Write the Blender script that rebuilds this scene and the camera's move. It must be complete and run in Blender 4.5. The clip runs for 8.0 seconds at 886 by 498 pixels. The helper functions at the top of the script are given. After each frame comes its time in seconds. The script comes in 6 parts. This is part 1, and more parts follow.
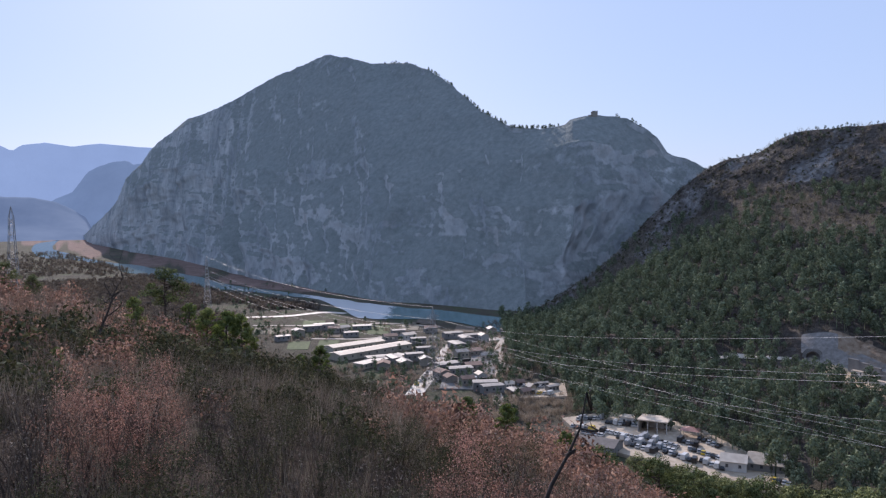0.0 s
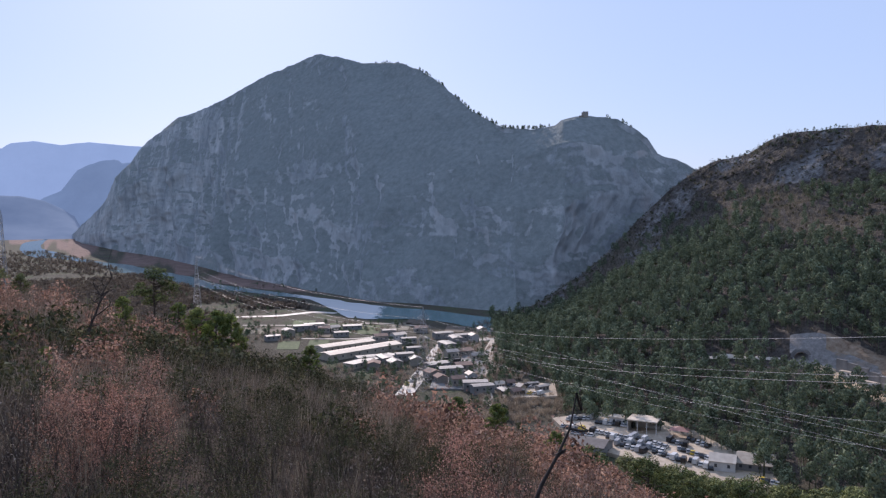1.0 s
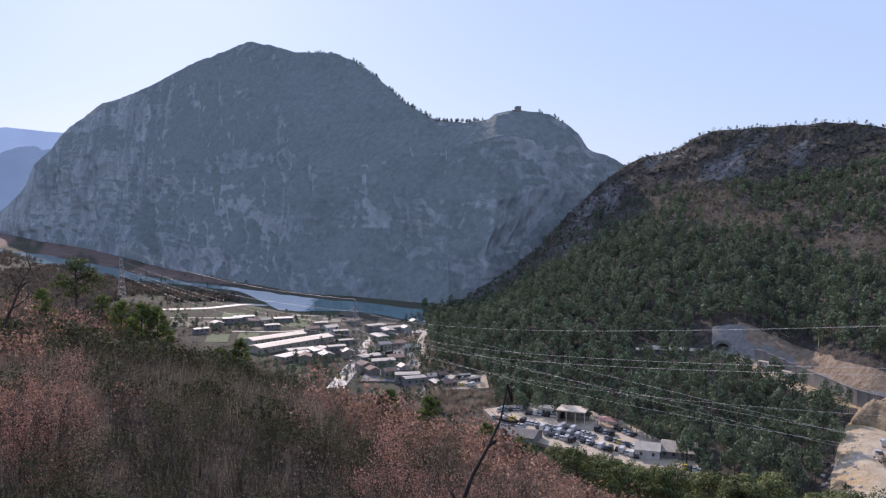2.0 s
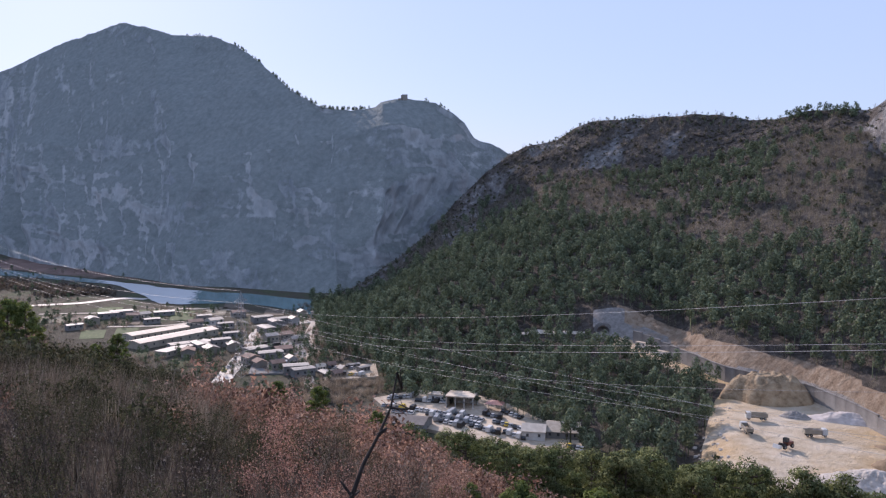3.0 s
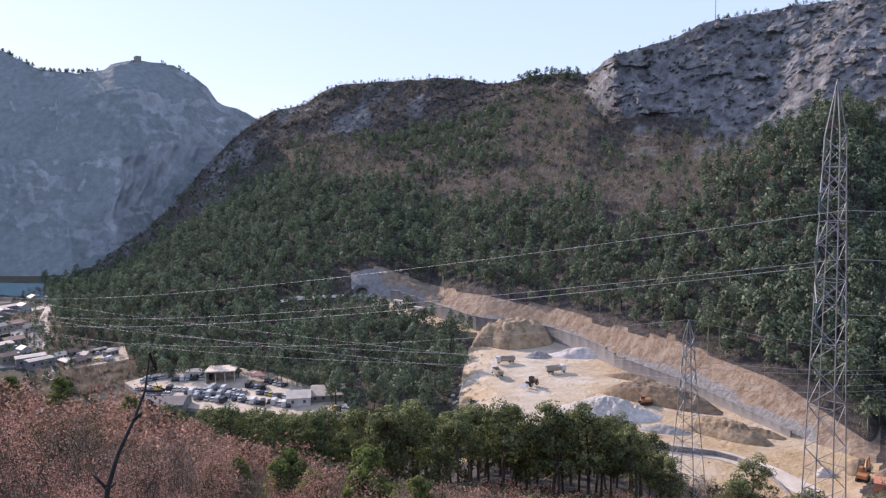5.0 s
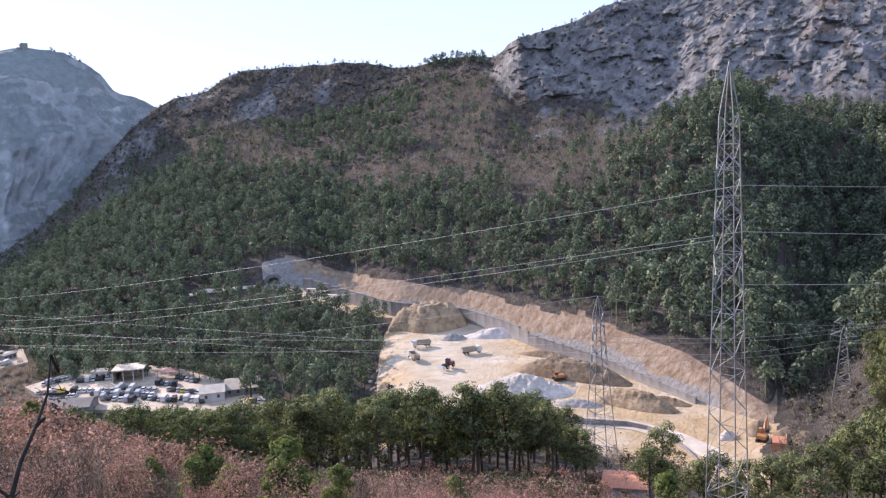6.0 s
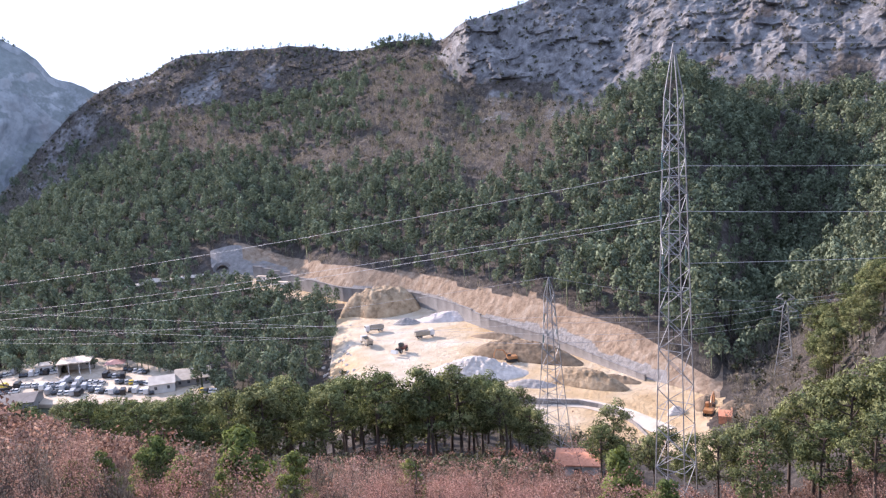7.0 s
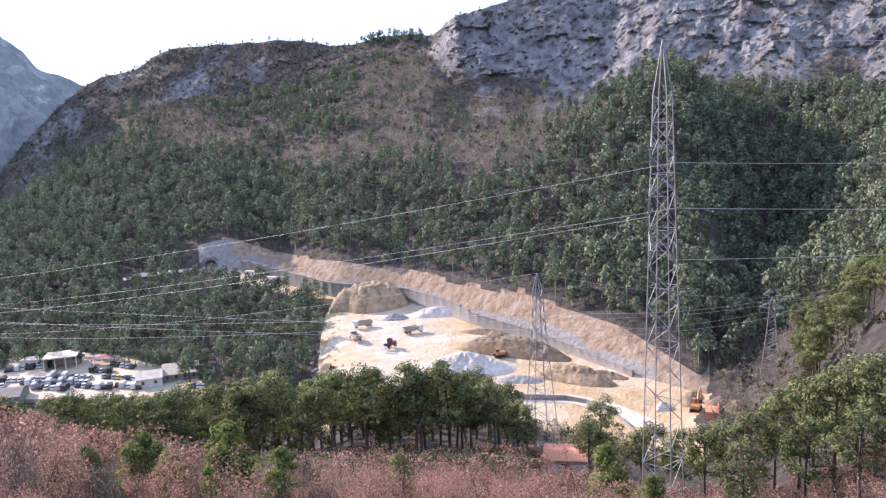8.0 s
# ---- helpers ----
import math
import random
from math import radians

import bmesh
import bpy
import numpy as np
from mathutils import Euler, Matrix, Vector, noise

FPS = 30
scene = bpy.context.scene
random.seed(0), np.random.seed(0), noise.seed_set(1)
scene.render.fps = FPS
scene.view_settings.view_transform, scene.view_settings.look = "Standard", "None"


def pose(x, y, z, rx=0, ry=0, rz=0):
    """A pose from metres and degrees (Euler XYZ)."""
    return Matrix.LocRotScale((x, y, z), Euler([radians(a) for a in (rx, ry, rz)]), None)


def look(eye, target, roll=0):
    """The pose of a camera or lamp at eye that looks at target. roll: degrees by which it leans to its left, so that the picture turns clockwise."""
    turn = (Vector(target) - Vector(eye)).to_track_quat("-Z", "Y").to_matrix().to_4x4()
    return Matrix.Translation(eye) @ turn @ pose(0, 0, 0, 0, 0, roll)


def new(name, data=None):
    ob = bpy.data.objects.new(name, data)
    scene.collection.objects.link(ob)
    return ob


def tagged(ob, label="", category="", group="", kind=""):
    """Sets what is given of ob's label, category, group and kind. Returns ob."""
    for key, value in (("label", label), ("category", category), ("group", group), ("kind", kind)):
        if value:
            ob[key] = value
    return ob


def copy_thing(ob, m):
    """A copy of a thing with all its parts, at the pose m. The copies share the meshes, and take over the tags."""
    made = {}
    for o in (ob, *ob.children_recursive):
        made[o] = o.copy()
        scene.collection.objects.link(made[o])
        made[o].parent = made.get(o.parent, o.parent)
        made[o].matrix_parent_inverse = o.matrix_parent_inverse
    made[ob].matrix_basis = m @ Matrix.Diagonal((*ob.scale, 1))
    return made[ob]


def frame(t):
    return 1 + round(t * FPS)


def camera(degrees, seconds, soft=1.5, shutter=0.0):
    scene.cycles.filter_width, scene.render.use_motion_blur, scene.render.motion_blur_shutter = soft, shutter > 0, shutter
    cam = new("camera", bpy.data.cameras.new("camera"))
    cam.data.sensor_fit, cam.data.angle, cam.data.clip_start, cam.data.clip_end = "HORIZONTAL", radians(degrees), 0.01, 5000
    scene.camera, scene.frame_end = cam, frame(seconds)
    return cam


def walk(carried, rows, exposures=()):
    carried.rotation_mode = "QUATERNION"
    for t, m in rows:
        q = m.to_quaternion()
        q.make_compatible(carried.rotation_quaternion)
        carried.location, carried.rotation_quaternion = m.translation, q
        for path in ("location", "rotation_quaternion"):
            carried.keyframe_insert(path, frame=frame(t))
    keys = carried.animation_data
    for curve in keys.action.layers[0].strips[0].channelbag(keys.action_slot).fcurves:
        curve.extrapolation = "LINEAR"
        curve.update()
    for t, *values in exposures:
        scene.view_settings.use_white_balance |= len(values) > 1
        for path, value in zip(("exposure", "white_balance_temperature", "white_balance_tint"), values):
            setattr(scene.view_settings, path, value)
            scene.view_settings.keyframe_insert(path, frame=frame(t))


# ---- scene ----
# The camera stands on a hillside and turns where it is: (seconds, tilt, lean, turn)
EYE = 100.0
cam = camera(57.92, 8.0, soft=1.3)
ROWS = [
    (0.0, 86.966, 0.786, -0.042), (0.5, 86.962, 0.775, -0.22), (1.0, 86.96, 0.607, -0.706),
    (2.5, 85.984, -0.169, -9.249), (3.0, 85.575, 0.063, -13.486), (3.5, 84.93, 0.464, -17.926),
    (4.0, 84.127, 0.81, -22.245), (4.5, 83.406, 1.083, -26.903), (6.0, 81.48, 2.703, -37.552),
    (6.5, 80.685, 3.05, -39.897), (7.0, 80.158, 3.188, -41.163), (7.5, 79.842, 2.962, -41.761),
    (8.0, 79.805, 2.805, -41.901),
]
walk(cam, [(t, pose(0, 0, EYE, rx, ry, rz)) for t, rx, ry, rz in ROWS],
     exposures=[(0.0, 0.3, 5750, 25), (2.5, 0.42, 5850, 28), (4.5, 0.65, 5900, 30), (6.0, 1.1, 5900, 29), (7.0, 1.42, 5900, 30), (8.0, 1.48, 5900, 30)])

# ---- light ----
SUN_AZ, SUN_EL = radians(-13), radians(27)
world = bpy.data.worlds.new("sky")
scene.world = world
world.use_nodes = True
wn = world.node_tree
sky = wn.nodes.new("ShaderNodeTexSky")
sky.sky_type, sky.sun_disc = "NISHITA", False
sky.sun_elevation, sky.sun_rotation = SUN_EL, SUN_AZ
sky.air_density, sky.dust_density, sky.ozone_density = 1.0, 0.6, 2.0
wn.nodes["Background"].inputs["Strength"].default_value = 0.1
sun = new("sun", bpy.data.lights.new("sun", "SUN"))
sun.data.energy, sun.data.angle, sun.data.color = 3.5, radians(0.6), (1.0, 0.87, 0.68)
sun_way = Vector((math.sin(SUN_AZ) * math.cos(SUN_EL), math.cos(SUN_AZ) * math.cos(SUN_EL), math.sin(SUN_EL)))
sun.matrix_world = look(sun_way * 900, (0, 0, 0))


# ---- materials ----
def node(nt, kind, **put):
    n = nt.nodes.new("ShaderNode" + kind)
    for key, value in put.items():
        n.inputs[key.replace("_", " ")].default_value = value
    return n


def ramp(nt, fac, stops):
    n = nt.nodes.new("ShaderNodeValToRGB")
    els = n.color_ramp.elements
    while len(els) < len(stops):
        els.new(0.5)
    for e, (at, c) in zip(els, stops):
        e.position, e.color = at, (*c, 1)
    nt.links.new(fac, n.inputs["Fac"])
    return n.outputs["Color"]


def noise_of(nt, scale, detail=4, squash=(1, 1, 1), rough=0.6):
    co = nt.nodes.new("ShaderNodeTexCoord")
    mp = node(nt, "Mapping", Scale=squash)
    nt.links.new(co.outputs["Object"], mp.inputs["Vector"])
    n = node(nt, "TexNoise", Scale=scale, Detail=detail, Roughness=rough)
    nt.links.new(mp.outputs[0], n.inputs["Vector"])
    return n.outputs["Fac"]


def blend(nt, fac, a, b, how="MIX"):
    n = nt.nodes.new("ShaderNodeMix")
    n.data_type, n.blend_type = "RGBA", how
    for value, slot in ((fac, n.inputs[0]), (a, n.inputs[6]), (b, n.inputs[7])):
        if isinstance(value, (int, float)):
            slot.default_value = value
        elif isinstance(value, tuple):
            slot.default_value = (*value, 1)
        else:
            nt.links.new(value, slot)
    return n.outputs[2]


def material(name):
    m = bpy.data.materials.new(name)
    m.use_nodes = True
    return m, m.node_tree, m.node_tree.nodes["Principled BSDF"]


def bumped(nt, bsdf, height, strength, distance):
    b = node(nt, "Bump", Strength=strength, Distance=distance)
    nt.links.new(height, b.inputs["Height"])
    nt.links.new(b.outputs[0], bsdf.inputs["Normal"])


def surface(name, stops, scale, rough=0.8, metal=0.0, bump=0.3, depth=0.05, squash=(1, 1, 1), large=0.0, spread=0.25):
    """Grain of the given scale, a broader unevenness over it, and a fine relief."""
    m, nt, b = material(name)
    fine = noise_of(nt, scale, 6, squash)
    col = ramp(nt, fine, stops)
    broad = ramp(nt, noise_of(nt, large or scale * 0.13, 3), [(0.3, (1 - spread,) * 3), (0.7, (1 + spread * 0.4,) * 3)])
    col = blend(nt, 1.0, col, broad, "MULTIPLY")
    oi = nt.nodes.new("ShaderNodeObjectInfo")
    col = blend(nt, 1.0, col, ramp(nt, oi.outputs["Random"], [(0, (0.88,) * 3), (1, (1.08,) * 3)]), "MULTIPLY")
    nt.links.new(col, b.inputs["Base Color"])
    b.inputs["Roughness"].default_value, b.inputs["Metallic"].default_value = rough, metal
    if bump:
        bumped(nt, b, fine, bump, depth)
    return m


def foliage(name, dark, light, through_light=0.3, odd=None, glow=(1.5, 1.4, 1.1)):
    """Leaves that differ one by one and by the patch, and let some light through."""
    m, nt, b = material(name)
    geo = nt.nodes.new("ShaderNodeNewGeometry")
    col = ramp(nt, geo.outputs["Random Per Island"], [(0.0, dark), (0.75, light), (1.0, odd or light)])
    patch = ramp(nt, noise_of(nt, 0.15, 3), [(0.32, (0.5,) * 3), (0.68, (1.3,) * 3)])
    col = blend(nt, 1.0, col, patch, "MULTIPLY")
    oi = nt.nodes.new("ShaderNodeObjectInfo")
    col = blend(nt, 1.0, col, ramp(nt, oi.outputs["Random"], [(0, (0.75, 0.8, 0.75)), (1, (1.2, 1.12, 1.1))]), "MULTIPLY")
    nt.links.new(col, b.inputs["Base Color"])
    b.inputs["Roughness"].default_value = 0.9
    b.inputs["Specular IOR Level"].default_value = 0.06
    tr = nt.nodes.new("ShaderNodeBsdfTranslucent")
    nt.links.new(blend(nt, 1.0, col, glow, "MULTIPLY"), tr.inputs["Color"])
    mix = nt.nodes.new("ShaderNodeMixShader")
    mix.inputs[0].default_value = through_light
    nt.links.new(b.outputs[0], mix.inputs[1])
    nt.links.new(tr.outputs[0], mix.inputs[2])
    nt.links.new(mix.outputs[0], nt.nodes["Material Output"].inputs["Surface"])
    return m


def rock_colour(nt, size=1.0, deep=(0.10, 0.097, 0.095)):
    """Grey limestone: pale faces, dark cracks and streaks, rusty stains."""
    grain = ramp(nt, noise_of(nt, 0.16 * size, 8, (1, 1, 0.55), 0.68), [(0.30, deep), (0.46, (0.22, 0.217, 0.215)), (0.62, (0.34, 0.335, 0.33)), (0.78, (0.45, 0.44, 0.43))])
    streak = ramp(nt, noise_of(nt, 0.07 * size, 5, (1, 1, 0.3)), [(0.35, (0.6, 0.6, 0.62)), (0.6, (1.05, 1.04, 1.02))])
    col = blend(nt, 1.0, grain, streak, "MULTIPLY")
    rust = ramp(nt, noise_of(nt, 0.03, 4), [(0.60, (0, 0, 0)), (0.72, (0.55 * size,) * 3)])
    return blend(nt, rust, col, (0.36, 0.22, 0.13))


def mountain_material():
    m, nt, b = material("hazy_limestone")
    # rock and scrub paler and bluer than bare stone: haze painted into the colour
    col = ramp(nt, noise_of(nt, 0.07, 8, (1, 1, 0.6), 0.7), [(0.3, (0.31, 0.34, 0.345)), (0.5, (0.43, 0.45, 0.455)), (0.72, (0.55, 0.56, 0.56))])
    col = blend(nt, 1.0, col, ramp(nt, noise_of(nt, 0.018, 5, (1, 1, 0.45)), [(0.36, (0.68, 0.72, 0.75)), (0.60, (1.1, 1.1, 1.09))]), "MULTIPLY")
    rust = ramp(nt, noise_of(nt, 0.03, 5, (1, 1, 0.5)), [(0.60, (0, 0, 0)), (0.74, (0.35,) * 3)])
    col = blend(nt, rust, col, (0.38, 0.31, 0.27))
    # maquis on the gentler parts and the ledges
    geo = nt.nodes.new("ShaderNodeNewGeometry")
    sep = nt.nodes.new("ShaderNodeSeparateXYZ")
    nt.links.new(geo.outputs["Normal"], sep.inputs[0])
    add = nt.nodes.new("ShaderNodeMath")
    add.operation = "MULTIPLY_ADD"
    nt.links.new(noise_of(nt, 0.06, 8, (1, 1, 1), 0.75), add.inputs[0])
    add.inputs[1].default_value = 1.3
    nt.links.new(sep.outputs["Z"], add.inputs[2])
    half = nt.nodes.new("ShaderNodeMath")
    half.operation = "MULTIPLY"
    nt.links.new(add.outputs[0], half.inputs[0])
    half.inputs[1].default_value = 0.5
    cover = ramp(nt, half.outputs[0], [(0.46, (0, 0, 0)), (0.56, (0.92, 0.92, 0.92))])
    scrub = ramp(nt, noise_of(nt, 0.16, 6, (1, 1, 1), 0.7), [(0.3, (0.17, 0.20, 0.195)), (0.7, (0.29, 0.32, 0.31))])
    col = blend(nt, cover, col, scrub)
    nt.links.new(col, b.inputs["Base Color"])
    b.inputs["Roughness"].default_value = 0.95
    b.inputs["Specular IOR Level"].default_value = 0.1
    bumped(nt, b, noise_of(nt, 0.06, 8, (1, 1, 0.6), 0.7), 0.7, 9.0)
    return m


def ground_material():
    m, nt, b = material("hillside_ground")

    def mask(name):
        a = nt.nodes.new("ShaderNodeAttribute")
        a.attribute_name = name
        broken = nt.nodes.new("ShaderNodeMath")
        broken.operation = "MULTIPLY_ADD"
        nt.links.new(noise_of(nt, 0.22, 6), broken.inputs[0])
        broken.inputs[1].default_value = 0.7
        nt.links.new(a.outputs["Fac"], broken.inputs[2])
        return ramp(nt, broken.outputs[0], [(0.72, (0, 0, 0)), (0.98, (1, 1, 1))])

    soil = ramp(nt, noise_of(nt, 0.35, 7, (1, 1, 1), 0.7), [(0.3, (0.045, 0.04, 0.036)), (0.5, (0.095, 0.083, 0.073)), (0.7, (0.17, 0.15, 0.132))])
    field = ramp(nt, noise_of(nt, 0.035, 5, (1, 0.5, 1)), [(0.3, (0.065, 0.06, 0.045)), (0.5, (0.105, 0.095, 0.07)), (0.62, (0.085, 0.10, 0.055)), (0.75, (0.16, 0.14, 0.105))])
    reed = ramp(nt, noise_of(nt, 0.05, 5), [(0.3, (0.17, 0.118, 0.10)), (0.7, (0.30, 0.21, 0.175))])
    sand = ramp(nt, noise_of(nt, 0.12, 7, (1, 1, 1), 0.65), [(0.25, (0.50, 0.405, 0.29)), (0.5, (0.655, 0.575, 0.46)), (0.75, (0.76, 0.70, 0.62))])
    drift = ramp(nt, noise_of(nt, 0.022, 4, (1, 1, 1), 0.6), [(0.40, (0.90, 0.76, 0.56)), (0.53, (1, 0.95, 0.87)), (0.68, (1.06, 1.05, 1.03))])
    sand = blend(nt, 1.0, sand, drift, "MULTIPLY")
    cut = ramp(nt, noise_of(nt, 0.3, 7, (1, 1, 0.5), 0.7), [(0.3, (0.20, 0.14, 0.095)), (0.5, (0.36, 0.27, 0.19)), (0.7, (0.48, 0.395, 0.305))])
    shot = ramp(nt, noise_of(nt, 0.5, 6), [(0.3, (0.24, 0.225, 0.21)), (0.7, (0.40, 0.38, 0.355))])
    litter = ramp(nt, noise_of(nt, 1.6, 8, (1, 1, 1), 0.75), [(0.3, (0.022, 0.017, 0.014)), (0.5, (0.062, 0.043, 0.033)), (0.7, (0.16, 0.11, 0.083))])
    col = blend(nt, mask("litter"), soil, litter)
    for name, over in (("field", field), ("reed", reed), ("rock", rock_colour(nt, 1.0)), ("cut", cut), ("shot", shot), ("sand", sand)):
        col = blend(nt, mask(name), col, over)
    nt.links.new(col, b.inputs["Base Color"])
    b.inputs["Roughness"].default_value = 0.95
    b.inputs["Specular IOR Level"].default_value = 0.15
    bumped(nt, b, noise_of(nt, 0.4, 9, (1, 1, 0.7), 0.72), 1.0, 2.2)
    return m


def water_material():
    m, nt, b = material("river_water")
    water = ramp(nt, noise_of(nt, 0.02, 3), [(0.3, (0.08, 0.17, 0.18)), (0.7, (0.14, 0.25, 0.27))])
    a = nt.nodes.new("ShaderNodeAttribute")
    a.attribute_name = "rapids"
    broken = nt.nodes.new("ShaderNodeMath")
    broken.operation = "MULTIPLY_ADD"
    nt.links.new(noise_of(nt, 0.16, 8, (1, 0.45, 1), 0.75), broken.inputs[0])
    broken.inputs[1].default_value = 0.95
    nt.links.new(a.outputs["Fac"], broken.inputs[2])
    # white for the foam, and painted in for the sun's glitter on the rapids
    foam_glitter = ramp(nt, broken.outputs[0], [(0.85, (0, 0, 0)), (1.05, (1, 1, 1))])
    nt.links.new(blend(nt, foam_glitter, water, (0.86, 0.87, 0.88)), b.inputs["Base Color"])
    b.inputs["Roughness"].default_value = 0.12
    bumped(nt, b, noise_of(nt, 0.6, 5, (1, 1, 1)), 0.06, 0.2)
    return m


def far_haze_material(name, glow):
    """Distant ranges, a plain backdrop: their blue haze is painted in as emission."""
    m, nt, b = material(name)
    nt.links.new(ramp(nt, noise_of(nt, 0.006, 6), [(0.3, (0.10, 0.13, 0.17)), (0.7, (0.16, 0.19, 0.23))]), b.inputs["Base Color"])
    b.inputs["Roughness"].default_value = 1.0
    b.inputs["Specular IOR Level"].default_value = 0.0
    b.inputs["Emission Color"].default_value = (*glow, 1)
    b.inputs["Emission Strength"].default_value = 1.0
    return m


# a hazy sky: the clear one, thinned, over an even pale veil
hazy = blend(wn, 1.0, blend(wn, 1.0, sky.outputs[0], (0.22, 0.22, 0.22), "MULTIPLY"), (3.05, 3.9, 4.85), "ADD")
wn.links.new(hazy, wn.nodes["Background"].inputs["Color"])
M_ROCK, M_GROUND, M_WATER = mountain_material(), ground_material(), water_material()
M_FAR, M_FARTHER = far_haze_material("far_hill", (0.10, 0.135, 0.19)), far_haze_material("farthest_range", (0.19, 0.25, 0.35))
M_FARLOW = far_haze_material("far_low_hill", (0.07, 0.09, 0.125))
M_NEEDLE = foliage("pine_needles", (0.05, 0.068, 0.035), (0.26, 0.29, 0.138), 0.16, glow=(1.5, 1.55, 1.0))
# lighter, yellower copy of the pine needles: sun on the crowns put into the colour
M_NEEDLE_SUNLIT = foliage("sunlit_pine_needles", (0.115, 0.145, 0.055), (0.30, 0.34, 0.145), 0.48, glow=(1.6, 1.6, 0.9))
M_FOREST = foliage("forest_pines", (0.075, 0.102, 0.07), (0.185, 0.228, 0.148), 0.1, glow=(1.4, 1.5, 1.2))
M_OAK = foliage("dry_oak_leaves", (0.12, 0.066, 0.056), (0.53, 0.325, 0.27), 0.38, odd=(0.60, 0.44, 0.37), glow=(1.25, 1.15, 1.05))
M_OLIVE = foliage("evergreen_scrub_leaves", (0.03, 0.037, 0.022), (0.095, 0.104, 0.06), 0.14, odd=(0.22, 0.21, 0.13))
M_TWIG = foliage("bare_twigs", (0.10, 0.083, 0.072), (0.30, 0.26, 0.225), 0.14, odd=(0.46, 0.42, 0.37))
M_HILL_TWIG = foliage("bare_hill_scrub", (0.165, 0.142, 0.13), (0.36, 0.315, 0.29), 0.3)
M_RIVER_TWIG = foliage("bare_river_woods", (0.085, 0.072, 0.068), (0.20, 0.172, 0.16), 0.25)
M_BARK = surface("bark", [(0.3, (0.04, 0.03, 0.025)), (0.7, (0.15, 0.115, 0.09))], 6, 0.95, bump=0.6, squash=(1, 1, 0.3))
M_DEAD = surface("dead_wood", [(0.3, (0.03, 0.025, 0.022)), (0.7, (0.085, 0.07, 0.06))], 8, 0.9, bump=0.6, squash=(1, 1, 0.2))
M_STEEL = surface("galvanised_steel", [(0.3, (0.27, 0.272, 0.275)), (0.7, (0.45, 0.45, 0.44))], 3, 0.5, 0.4, 0.1)
M_WIRE = surface("aluminium_wire", [(0.3, (0.38, 0.39, 0.40)), (0.7, (0.52, 0.52, 0.52))], 1, 0.5, 0.3, 0)
M_GLASSY = surface("insulator_glass", [(0.3, (0.10, 0.18, 0.17)), (0.7, (0.2, 0.3, 0.28))], 5, 0.2, 0, 0)
M_CONCRETE = surface("concrete", [(0.3, (0.18, 0.17, 0.16)), (0.7, (0.33, 0.315, 0.295))], 1.2, 0.9, bump=0.3)
M_ASPHALT = surface("pale_road", [(0.3, (0.48, 0.44, 0.38)), (0.7, (0.66, 0.61, 0.54))], 0.8, 0.68, bump=0.2)
M_SAND = surface("limestone_dust", [(0.3, (0.50, 0.42, 0.32)), (0.7, (0.68, 0.61, 0.52))], 0.25, 0.95, bump=0.4, large=0.05)
M_YARD = surface("gravel_yard", [(0.3, (0.40, 0.32, 0.23)), (0.7, (0.57, 0.48, 0.37))], 0.4, 0.95, bump=0.3, large=0.06)
M_GRAVEL = surface("white_gravel", [(0.3, (0.44, 0.395, 0.345)), (0.7, (0.66, 0.60, 0.53))], 0.9, 0.95, bump=0.6, depth=0.4)
M_EARTH = surface("yellow_earth", [(0.3, (0.19, 0.13, 0.075)), (0.5, (0.40, 0.295, 0.18)), (0.75, (0.54, 0.43, 0.29))], 0.35, 0.95, bump=1.0, depth=1.2)
M_SPOIL = surface("brown_spoil", [(0.3, (0.13, 0.09, 0.055)), (0.7, (0.32, 0.235, 0.15))], 0.5, 0.95, bump=0.8, depth=0.5)
M_WALLS = [surface("render_" + n, [(0.3, tuple(c * 0.85 for c in rgb)), (0.7, rgb)], 0.8, 0.9, bump=0.1) for n, rgb in
           (("white", (0.62, 0.60, 0.56)), ("grey", (0.26, 0.255, 0.245)), ("cream", (0.40, 0.36, 0.29)), ("stone", (0.30, 0.275, 0.24)))]
M_TILE = surface("clay_tiles", [(0.3, (0.20, 0.125, 0.095)), (0.7, (0.34, 0.23, 0.18))], 2, 0.85, bump=0.5)
M_TILE_RED = surface("new_orange_tiles", [(0.3, (0.52, 0.20, 0.11)), (0.7, (0.72, 0.32, 0.18))], 2, 0.8, bump=0.5)
M_GREYROOF = surface("grey_sheet_roof", [(0.3, (0.17, 0.165, 0.155)), (0.7, (0.33, 0.315, 0.295))], 0.7, 0.62, 0.0, 0.1)
M_PALEROOF = surface("pale_sheet_roof", [(0.3, (0.58, 0.48, 0.37)), (0.7, (0.76, 0.65, 0.52))], 0.4, 0.66, 0.0, 0.1)
M_WINDOW = surface("window_glass", [(0.3, (0.03, 0.035, 0.04)), (0.7, (0.07, 0.08, 0.09))], 1, 0.1, 0, 0)
M_PAINTS = [surface("paint_" + n, [(0.3, tuple(c * 0.92 for c in rgb)), (0.7, rgb)], 2, 0.35, 0.0, 0) for n, rgb in
            (("white", (0.72, 0.72, 0.70)), ("black", (0.03, 0.03, 0.032)), ("silver", (0.42, 0.43, 0.44)), ("blue", (0.06, 0.13, 0.28)),
             ("red", (0.22, 0.08, 0.06)), ("yellow", (0.72, 0.52, 0.06)), ("orange", (0.46, 0.22, 0.09)))]
M_RUBBER = surface("rubber", [(0.3, (0.015, 0.015, 0.015)), (0.7, (0.04, 0.04, 0.04))], 4, 0.85, bump=0)


